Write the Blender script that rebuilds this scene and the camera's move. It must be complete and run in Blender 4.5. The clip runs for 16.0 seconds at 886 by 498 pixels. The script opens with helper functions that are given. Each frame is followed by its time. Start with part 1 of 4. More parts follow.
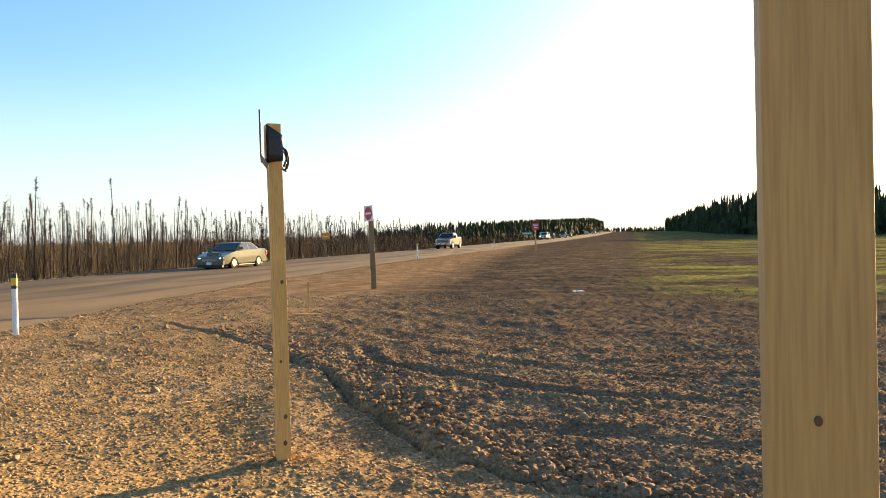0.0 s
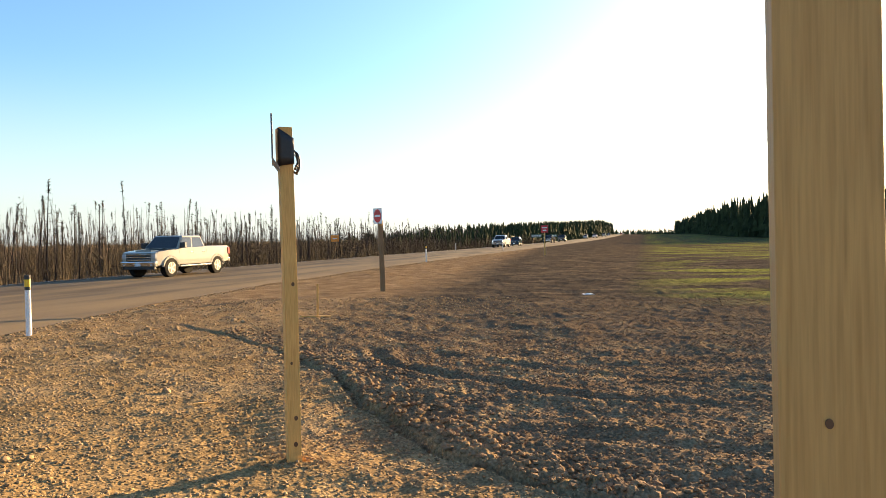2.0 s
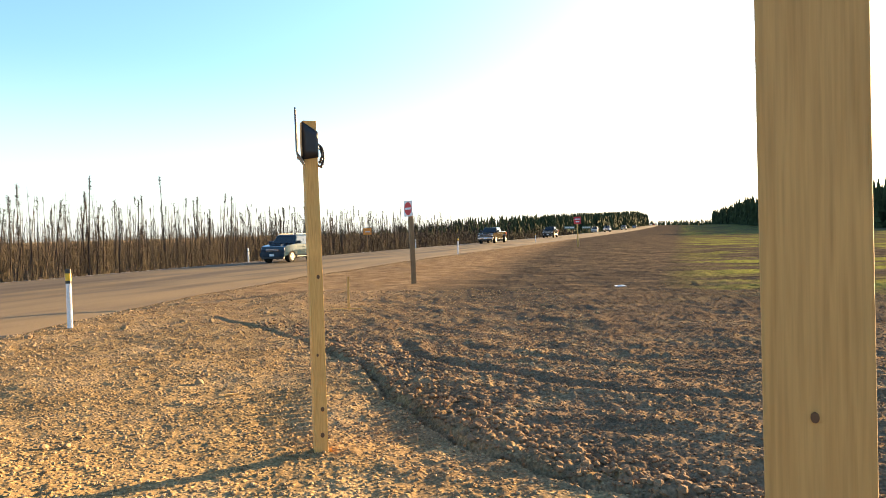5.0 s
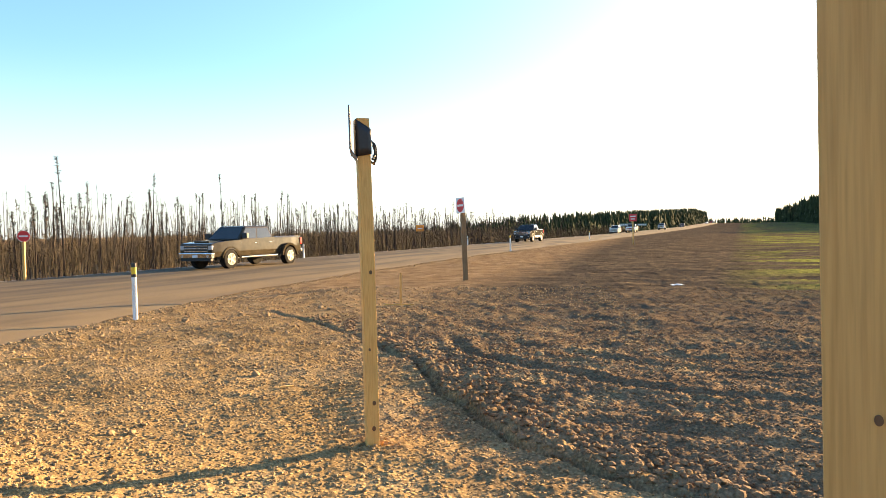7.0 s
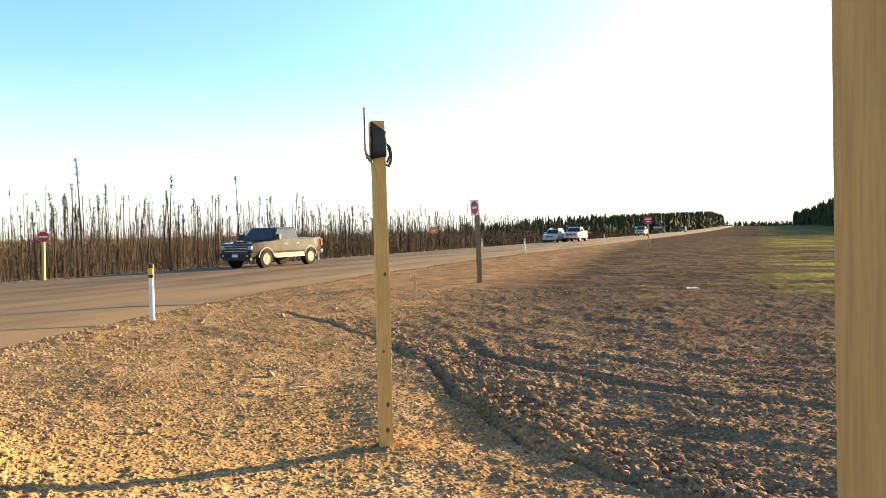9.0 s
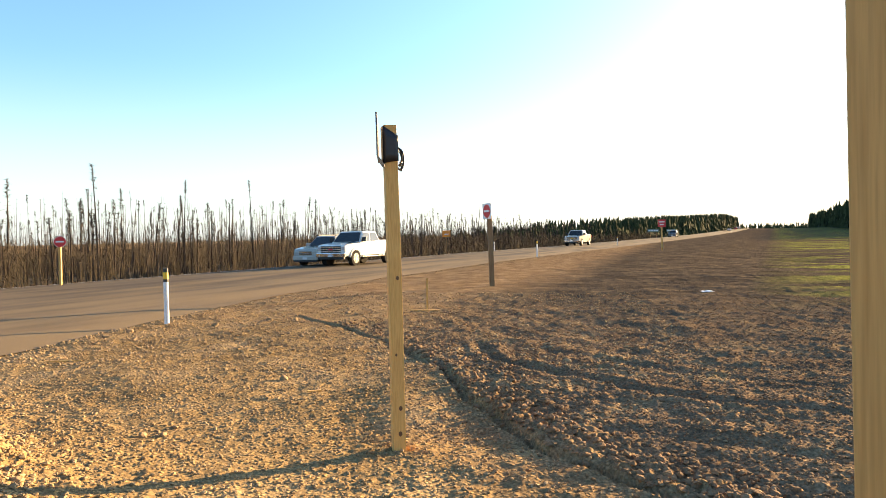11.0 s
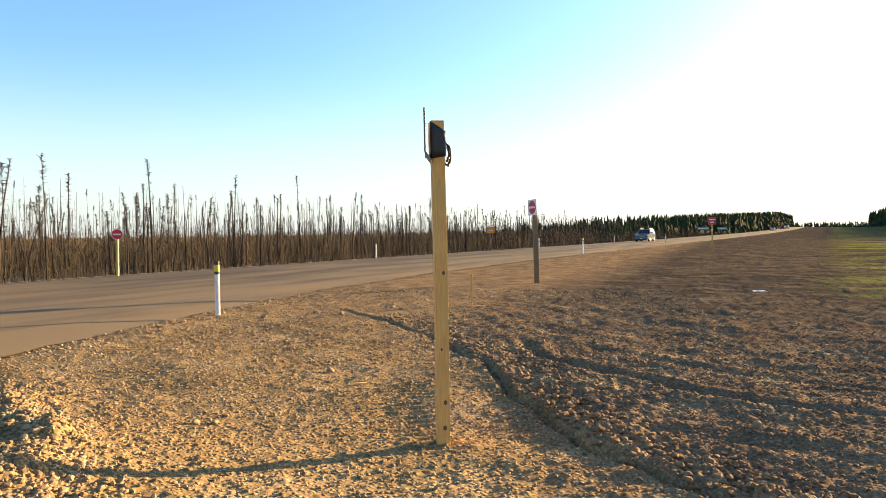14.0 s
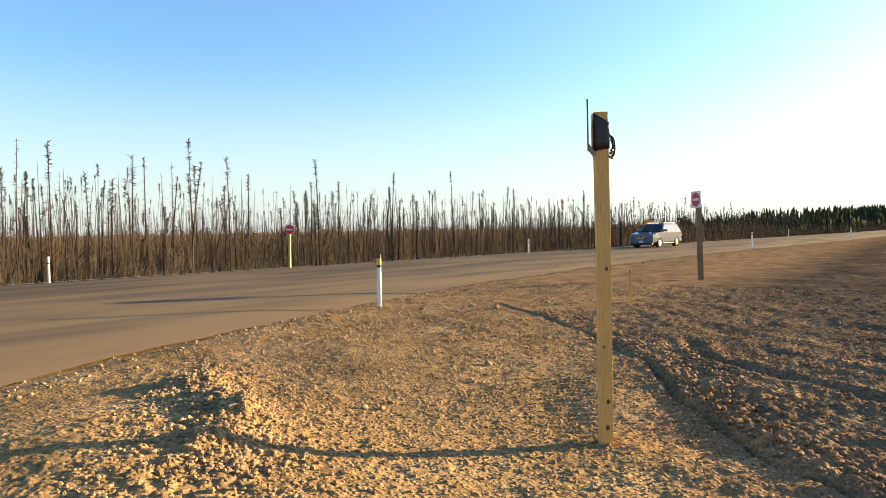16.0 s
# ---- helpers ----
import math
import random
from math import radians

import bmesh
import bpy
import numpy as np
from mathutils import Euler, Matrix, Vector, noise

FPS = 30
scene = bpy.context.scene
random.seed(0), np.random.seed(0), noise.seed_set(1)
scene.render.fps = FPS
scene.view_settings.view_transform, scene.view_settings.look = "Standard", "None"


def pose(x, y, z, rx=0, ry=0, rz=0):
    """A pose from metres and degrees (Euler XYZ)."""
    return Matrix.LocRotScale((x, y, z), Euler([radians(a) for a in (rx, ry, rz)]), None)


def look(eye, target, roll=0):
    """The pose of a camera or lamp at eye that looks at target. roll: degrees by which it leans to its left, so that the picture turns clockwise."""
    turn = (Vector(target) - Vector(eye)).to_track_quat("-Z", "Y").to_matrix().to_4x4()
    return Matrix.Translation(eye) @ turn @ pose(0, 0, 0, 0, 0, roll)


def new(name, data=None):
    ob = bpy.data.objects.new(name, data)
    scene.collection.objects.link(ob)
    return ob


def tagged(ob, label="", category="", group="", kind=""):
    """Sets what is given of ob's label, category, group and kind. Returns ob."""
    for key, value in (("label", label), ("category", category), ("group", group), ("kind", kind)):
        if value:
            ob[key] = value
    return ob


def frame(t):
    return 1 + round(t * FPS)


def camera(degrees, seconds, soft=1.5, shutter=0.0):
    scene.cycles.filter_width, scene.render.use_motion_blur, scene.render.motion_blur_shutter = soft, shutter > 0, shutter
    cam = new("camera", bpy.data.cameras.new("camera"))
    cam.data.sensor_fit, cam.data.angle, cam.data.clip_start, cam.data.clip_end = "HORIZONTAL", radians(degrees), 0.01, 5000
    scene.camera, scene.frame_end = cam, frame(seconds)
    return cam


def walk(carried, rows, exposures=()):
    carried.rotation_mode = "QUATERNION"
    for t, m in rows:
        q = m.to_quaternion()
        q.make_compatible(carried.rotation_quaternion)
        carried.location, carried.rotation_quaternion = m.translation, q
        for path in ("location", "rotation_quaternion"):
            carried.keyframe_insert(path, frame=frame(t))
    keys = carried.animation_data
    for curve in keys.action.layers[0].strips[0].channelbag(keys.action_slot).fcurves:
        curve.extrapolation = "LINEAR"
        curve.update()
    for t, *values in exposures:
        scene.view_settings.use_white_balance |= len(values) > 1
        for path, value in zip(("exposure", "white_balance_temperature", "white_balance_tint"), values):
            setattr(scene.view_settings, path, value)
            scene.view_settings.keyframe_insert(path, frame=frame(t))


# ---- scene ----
cam = camera(67.5, 16.0, soft=0.85)
PATH = [
    (0, (-0.009, 0.107, 1.478), (0.024, 2.106, 1.44), -1.2),
    (0.5, (-0.013, 0.104, 1.48), (0.001, 2.104, 1.456), -1.2),
    (1, (-0.018, 0.093, 1.485), (-0.013, 2.092, 1.467), -1.9),
    (1.5, (-0.016, 0.094, 1.484), (-0.013, 2.094, 1.467), -1.8),
    (2, (-0.019, 0.089, 1.481), (-0.012, 2.089, 1.451), -1.1),
    (2.5, (-0.019, 0.086, 1.48), (-0.022, 2.085, 1.453), -1.3),
    (3, (-0.014, 0.092, 1.478), (-0.036, 2.091, 1.441), -1.5),
    (5.5, (0.054, 0.1, 1.475), (-0.1, 2.093, 1.417), -1.5),
    (6, (0.054, 0.1, 1.472), (-0.176, 2.085, 1.404), -1.5),
    (6.5, (0.052, 0.098, 1.472), (-0.19, 2.083, 1.412), -1.2),
    (7, (0.054, 0.099, 1.472), (-0.195, 2.082, 1.416), -1.3),
    (7.5, (0.056, 0.097, 1.473), (-0.187, 2.082, 1.428), -1.3),
    (8, (0.053, 0.089, 1.474), (-0.188, 2.074, 1.433), -1.1),
    (8.5, (0.053, 0.088, 1.473), (-0.208, 2.071, 1.42), -1.1),
    (9, (0.054, 0.089, 1.474), (-0.237, 2.067, 1.425), -1.1),
    (11.5, (0.055, 0.088, 1.474), (-0.28, 2.059, 1.437), -1.2),
    (12, (0.053, 0.09, 1.473), (-0.297, 2.059, 1.431), -1.1),
    (12.5, (0.051, 0.093, 1.473), (-0.324, 2.057, 1.423), -1.2),
    (13, (0.05, 0.091, 1.47), (-0.36, 2.048, 1.416), -1.0),
    (13.5, (0.046, 0.094, 1.466), (-0.376, 2.049, 1.421), -0.9),
    (14, (0.04, 0.073, 1.47), (-0.418, 2.02, 1.423), -0.8),
    (14.5, (0.023, 0.074, 1.472), (-0.52, 1.998, 1.426), -1.1),
    (15, (0.011, 0.058, 1.47), (-0.636, 1.95, 1.417), -0.9),
    (15.5, (-0.001, 0.05, 1.472), (-0.732, 1.911, 1.421), -1.1),
    (16, (-0.031, 0.047, 1.475), (-0.915, 1.84, 1.418), -1.0),
]
walk(cam, [(t, look(eye, aim, roll)) for t, eye, aim, roll in PATH],
     ((0.0, 2.28, 7050, 8), (3.0, 2.2, 6950, 8), (5.5, 2.6, 7200, 8), (9.0, 2.58, 7150, 8), (12.0, 2.4, 7050, 8), (14.0, 2.3, 6950, 8), (16.0, 2.18, 6850, 7)))

# ---- light ----
SUN_AZ, SUN_EL = 45.5, 9.1          # degrees clockwise from +y, and above the horizon
sun_way = Vector((math.sin(radians(SUN_AZ)) * math.cos(radians(SUN_EL)),
                  math.cos(radians(SUN_AZ)) * math.cos(radians(SUN_EL)), math.sin(radians(SUN_EL))))
world = bpy.data.worlds.new("sky")
scene.world = world
world.use_nodes = True
wn = world.node_tree.nodes
sky = wn.new("ShaderNodeTexSky")
sky.sky_type = "NISHITA"
sky.sun_disc = False
sky.sun_elevation = radians(SUN_EL)
sky.sun_rotation = radians(SUN_AZ)
sky.air_density, sky.dust_density, sky.ozone_density = 1.0, 1.4, 3.9
# pale haze that thins out upwards, the same all round the horizon
wl = world.node_tree.links
way_out = wn.new("ShaderNodeTexCoord")
height = wn.new("ShaderNodeSeparateXYZ")
wl.new(way_out.outputs["Generated"], height.inputs[0])
thin = wn.new("ShaderNodeMapRange")
thin.interpolation_type = "SMOOTHSTEP"
thin.inputs["From Min"].default_value, thin.inputs["From Max"].default_value = -0.02, 0.26
thin.inputs["To Min"].default_value, thin.inputs["To Max"].default_value = 0.72, 0.0
wl.new(height.outputs["Z"], thin.inputs["Value"])
haze = wn.new("ShaderNodeMix")
haze.data_type = "RGBA"
haze.inputs[7].default_value = (2.25, 2.45, 2.55, 1)
wl.new(thin.outputs["Result"], haze.inputs[0])
wl.new(sky.outputs[0], haze.inputs[6])
wl.new(haze.outputs[2], wn["Background"].inputs[0])
wn["Background"].inputs[1].default_value = 0.098
sun = new("sun", bpy.data.lights.new("sun", "SUN"))
sun.data.energy, sun.data.angle, sun.data.color = 5.0, radians(0.5), (1.0, 0.70, 0.385)
sun.matrix_basis = look((40, 40, 12), Vector((40, 40, 12)) - sun_way)

# ---- the road's own frame: s along it, lat to its far side ----
UX, UY = 0.2924, 0.9563


def at_road(s, lat):
    return s * UX - lat * UY, s * UY + lat * UX


def road_coords(x, y):
    return x * UX + y * UY, -x * UY + y * UX


# ---- noise on arrays ----
rng = np.random.RandomState(7)
TABLE = rng.permutation(512)
VALUES = rng.rand(512)


def lattice(ix, iy, salt=0):
    return TABLE[(TABLE[(ix + salt * 37) & 511] + iy) & 511]


def vnoise(x, y, salt=0):
    x, y = np.asarray(x, float), np.asarray(y, float)
    ix, iy = np.floor(x).astype(int), np.floor(y).astype(int)
    fx, fy = x - ix, y - iy
    fx, fy = fx * fx * (3 - 2 * fx), fy * fy * (3 - 2 * fy)
    a, b = VALUES[lattice(ix, iy, salt)], VALUES[lattice(ix + 1, iy, salt)]
    c, d = VALUES[lattice(ix, iy + 1, salt)], VALUES[lattice(ix + 1, iy + 1, salt)]
    return (a + (b - a) * fx) * (1 - fy) + (c + (d - c) * fx) * fy - 0.5


def fbm(x, y, octaves=4, salt=0):
    total = 0
    for n in range(octaves):
        total = total + vnoise(x * 2 ** n + 17.3 * n, y * 2 ** n - 9.1 * n, salt + n) / 2 ** n
    return total


def lumps(x, y, cell, salt=0, share=0.7):
    """Rounded clods, one to a cell at most: the height in cells."""
    gx, gy = x / cell, y / cell
    ix, iy = np.floor(gx).astype(int), np.floor(gy).astype(int)
    best = np.zeros_like(gx)
    for dx in (-1, 0, 1):
        for dy in (-1, 0, 1):
            h = lattice(ix + dx, iy + dy, salt)
            px, py = ix + dx + VALUES[(h + 11) & 511], iy + dy + VALUES[(h + 29) & 511]
            r = np.where(VALUES[(h + 53) & 511] < share, 0.25 + 0.35 * VALUES[(h + 71) & 511], 0.0)
            best = np.maximum(best, np.sqrt(np.maximum(0, r * r - (gx - px) ** 2 - (gy - py) ** 2)))
    return best


def step(a, b, x):
    t = np.clip((x - a) / (b - a), 0, 1)
    return t * t * (3 - 2 * t)


def rise(s):
    k = np.clip(s - 70, 0, 480)
    return 1.1e-5 * k * k


def near_edge(s):
    """Lateral place of the pavement's near edge: it flares into the side road."""
    return 15.0 - 7.8 * np.exp(-np.maximum(s, -14) / 13.0)


def rut_side(x, y):
    """How far to the field's side of the long rut a place lies."""
    return x - np.interp(y, (2.5, 3.5, 4.2, 4.6, 5.1, 5.55, 6.05, 6.7, 7.7, 9.1, 10.05, 11.4, 12.4, 14.0, 15.0),
                         (3.7, 2.1, 1.08, 0.62, 0.17, -0.14, -0.46, -0.80, -1.27, -1.95, -2.63, -3.65, -4.7, -6.3, -7.6))


def line_gap(x, y, points):
    """Distance to a bent line, and how far along it the nearest place lies, from 0 to 1."""
    gap, along = np.full(np.shape(x), 1e9), np.zeros(np.shape(x))
    legs = len(points) - 1
    for k, ((ax, ay), (bx, by)) in enumerate(zip(points, points[1:])):
        dx, dy = bx - ax, by - ay
        f = np.clip(((x - ax) * dx + (y - ay) * dy) / (dx * dx + dy * dy), 0, 1)
        d = np.hypot(x - ax - f * dx, y - ay - f * dy)
        along = np.where(d < gap, (k + f) / legs, along)
        gap = np.minimum(gap, d)
    return gap, along


BANK = ((-5.6, 5.5), (-4.9, 4.65), (-4.3, 4.25), (-3.75, 3.85), (-3.3, 3.4), (-2.95, 2.9))
CROSS_RUTS = (
    (((-1.15, 10.3), (-0.95, 9.5), (-0.65, 8.5), (-0.2, 8.02), (0.45, 7.6), (0.95, 7.15), (1.7, 6.75), (3.2, 6.3)), 0.085, 0.042),
    (((-0.35, 10.2), (0.1, 9.2), (0.7, 8.55), (1.6, 8.0), (3.0, 7.5), (4.4, 7.2)), 0.10, 0.018),
    (((0.25, 5.9), (0.9, 5.75), (1.8, 5.3), (2.9, 4.7)), 0.10, 0.016),
)


def plain_ground(x, y):
    """The lie of the land, with no relief."""
    s, lat = road_coords(x, y)
    edge = near_edge(s)
    z = -0.12 + 0.045 * step(-0.3, 0.6, edge - lat) - 0.04 * step(3.0, 8.0, edge - lat)
    z = z - 0.42 * step(0, 9, 7.2 - lat) * step(14, 45, s)              # falls into the field along the road
    z = z - 0.05 * step(0, 6, 4.5 - lat) * step(14, 0, s)
    z = z - 0.65 * step(25.4, 27.8, lat) + 0.4 * step(28.0, 32.0, lat)  # far ditch
    z = z - 0.07 * np.exp(-((x + 0.9) ** 2 + (y - 4.9) ** 2) / 4.0)
    z = z + 0.32 * np.exp(-((x + 3.9) ** 2 / 3.0 + (y - 2.7) ** 2 / 2.4))
    return z + rise(s)


def ground_height(x, y):
    s, lat = road_coords(x, y)
    edge = near_edge(s)
    far = np.hypot(x, y)
    z = plain_ground(x, y)
    off = step(-0.1, 0.8, edge - lat) + step(25.3, 26.4, lat)           # 0 under the pavement
    side = rut_side(x, y)
    near = step(16, 9, far)
    rough = step(-0.12, 0.10, side + 0.25 * vnoise(x / 0.5, y / 0.5, 43)) * step(14, 8, y) * near
    field = step(4.5, 1.5, lat) * (1 - rough)
    z = z + off * (0.05 * fbm(x / 2.5, y / 2.5, 3, 3) + 0.022 * fbm(x / 0.7, y / 0.7, 3, 5) * near) - 0.02 * near
    # gravel everywhere, clods on the churned side
    z = z + off * near * (0.016 * lumps(x, y, 0.065, 11, 0.5) + 0.009 * fbm(x / 0.16, y / 0.16, 3, 9))
    band = np.exp(-((side - 0.35) / np.where(side > 0.35, 0.75, 0.5)) ** 2) * step(10.5, 7.0, y)
    jx, jy = x + 0.05 * fbm(x / 0.09, y / 0.09, 2, 28), y + 0.05 * fbm(x / 0.09, y / 0.09, 2, 29)
    coarse = 0.055 * lumps(jx, jy, 0.11, 21, 0.75) + 0.055 * lumps(jx, jy, 0.22, 22, 0.4) + 0.04 * lumps(x, y, 0.06, 23, 0.8) + 0.02 * fbm(x / 0.07, y / 0.07, 2, 30)
    patch = step(-0.16, 0.22, vnoise(x / 0.9 + 3.1, y / 0.38, 31) + 0.3 * vnoise(x / 0.3, y / 0.15, 32))
    crumbs = 0.036 * lumps(jx, jy, 0.065, 25, 0.8) + 0.032 * lumps(jx, jy, 0.11, 26, 0.45) + 0.022 * fbm(x / 0.10, y / 0.06, 2, 27)
    churn = rough * near * step(13, 8, far)
    z = z + (band * (0.4 + 0.6 * rough)) * near * coarse + rough * (1 - 0.8 * band) * (0.45 + 0.55 * patch) * crumbs
    z = z + churn * (1 - band) * 0.02 * (patch - 0.5)
    z = z + field * (0.025 * lumps(x, y, 0.25, 24, 0.5) + 0.035 * fbm(x / 1.2, y / 1.2, 3, 13) + 0.06 * fbm(x / 5, y / 2.2, 3, 14)) * step(120, 20, far)
    mid = step(6, 14, far) * step(95, 40, far) * np.minimum(1, off)
    z = z + mid * (0.05 * lumps(x, y, 0.20, 81, 0.6) + 0.03 * fbm(x / 0.9, y / 0.9, 3, 83) + 0.03 * lumps(x, y, 0.55, 84, 0.5) * step(16, 30, far)) * (0.55 + 0.45 * step(7.5, 5.0, lat))
    # the long rut and its berm
    wob = side + 0.12 * vnoise(x / 0.45, y / 0.45, 41) + 0.18 * vnoise(x / 1.3, y / 1.3, 42)
    keep = step(14.2, 11.5, y) * (1 - 0.5 * step(8.0, 10.5, y))
    z = z - 0.075 * np.exp(-(wob / 0.06) ** 4) * keep + 0.012 * np.exp(-((wob - 0.2) / 0.1) ** 2) * keep
    # ruts that cross the churned side
    for points, wide, deep in CROSS_RUTS:
        d, along = line_gap(x + 0.10 * vnoise(x / 0.5, y / 0.5, 44), y + 0.10 * vnoise(x / 0.5, y / 0.5, 45), points)
        ends = step(0.0, 0.12, along) * step(1.0, 0.8, along)
        z = z + ends * (-deep * np.exp(-(d / wide) ** 2) + 0.55 * deep * np.exp(-((d - 2.1 * wide) / wide) ** 2))
    # tyre lug prints before the tall post
    for x0, y0, turn, length in ((-1.65, 5.9, 0.42, 2.6), (-3.5, 8.8, 0.9, 3.6), (-4.7, 9.8, 0.9, 3.0)):
        a = (x - x0) * math.sin(turn) * -1 + (y - y0) * math.cos(turn)
        b = (x - x0) * math.cos(turn) + (y - y0) * math.sin(turn)
        mask = step(length / 2, length / 2 - 0.4, np.abs(a)) * step(0.30, 0.22, np.abs(b))
        z = z + mask * (0.014 * np.sin(a * 2 * np.pi / 0.12 + 3 * np.abs(b)) - 0.006)
    # wheel tracks that bend from the road onto the field
    for r0 in (11.0, 12.7, 15.2, 16.8):
        d = np.hypot(x - 8.5, (y - 22.0) * 0.8) - r0 + 0.3 * vnoise(x / 3, y / 3, 91)
        bend = step(3.5, 2.0, x) * step(32, 26, y) * step(7.0, 9.5, y) * step(7.5, 6.0, lat) * step(0.3, 1.2, side)
        z = z + bend * (-0.014 * np.exp(-(d / 0.2) ** 2) + 0.008 * np.exp(-((np.abs(d) - 0.36) / 0.12) ** 2) + 0.004 * np.exp(-(d / 0.25) ** 2) * np.sin(30 * np.arctan2(y - 22.0, x - 8.5) * r0 / 6))
    # low bank of gravel at the corner of the side road
    d, along = line_gap(x + 0.3 * vnoise(x / 0.6, y / 0.6, 53), y + 0.3 * vnoise(x / 0.6, y / 0.6, 54), BANK)
    heap = np.exp(-(d / 0.30) ** 2) * step(0.0, 0.15, along) * step(1.0, 0.75, along)
    z = z + heap * (0.085 + 0.12 * vnoise(along * 9.0, y * 0.0, 55) + 0.12 * vnoise(x / 0.3, y / 0.3, 51) + 0.06 * lumps(x, y, 0.13, 52, 0.8))
    z = z + 0.05 * lumps(x, y, 0.11, 56, 0.7) * np.exp(-(d / 0.8) ** 2) * near
    return z


# ---- materials ----
def material(name, rough=0.8, metal=0.0):
    m = bpy.data.materials.new(name)
    m.use_nodes = True
    b = m.node_tree.nodes["Principled BSDF"]
    b.inputs["Roughness"].default_value, b.inputs["Metallic"].default_value = rough, metal
    return m, m.node_tree.nodes, m.node_tree.links, b


def noise_node(n, l, scale, detail=4.0, coords="Object", stretch=None):
    tc = n.new("ShaderNodeTexCoord")
    out = tc.outputs[coords]
    if stretch:
        mp = n.new("ShaderNodeMapping")
        mp.inputs["Scale"].default_value = stretch
        l.new(out, mp.inputs[0])
        out = mp.outputs[0]
    t = n.new("ShaderNodeTexNoise")
    t.inputs["Scale"].default_value, t.inputs["Detail"].default_value = scale, detail
    l.new(out, t.inputs["Vector"])
    return t.outputs["Fac"]


def ramp(n, l, fac, *stops):
    r = n.new("ShaderNodeValToRGB")
    e = r.color_ramp.elements
    while len(e) < len(stops):
        e.new(0.5)
    for el, (p, c) in zip(e, stops):
        el.position = p
        el.color = (*c, 1) if len(c) == 3 else (c[0], c[0], c[0], 1)
    l.new(fac, r.inputs[0])
    return r.outputs[0]


def mix(n, l, fac, a, b, mode="MIX"):
    m = n.new("ShaderNodeMix")
    m.data_type, m.blend_type = "RGBA", mode
    for sock, v in ((m.inputs[0], fac), (m.inputs[6], a), (m.inputs[7], b)):
        if isinstance(v, (int, float)):
            sock.default_value = v
        elif isinstance(v, tuple):
            sock.default_value = (*v, 1)
        else:
            l.new(v, sock)
    return m.outputs[2]


def bump(n, l, b, height, strength=0.3, distance=0.01):
    k = n.new("ShaderNodeBump")
    k.inputs["Strength"].default_value, k.inputs["Distance"].default_value = strength, distance
    l.new(height, k.inputs["Height"])
    l.new(k.outputs[0], b.inputs["Normal"])


def speckled(name, dark, light, rough=0.7, metal=0.0, scale=12.0, strength=0.15, distance=0.003):
    """A surface whose colour wanders between two tones at two scales."""
    m, n, l, b = material(name, rough, metal)
    big = ramp(n, l, noise_node(n, l, scale * 0.2, 3), (0.3, dark), (0.7, light))
    fine = ramp(n, l, noise_node(n, l, scale * 3, 5), (0.35, (0.78,)), (0.65, (1.0,)))
    l.new(mix(n, l, 1.0, big, fine, "MULTIPLY"), b.inputs["Base Color"])
    bump(n, l, b, noise_node(n, l, scale * 4, 4), strength, distance)
    if rough > 0.84:
        b.inputs["Specular IOR Level"].default_value = 0.05
    return m


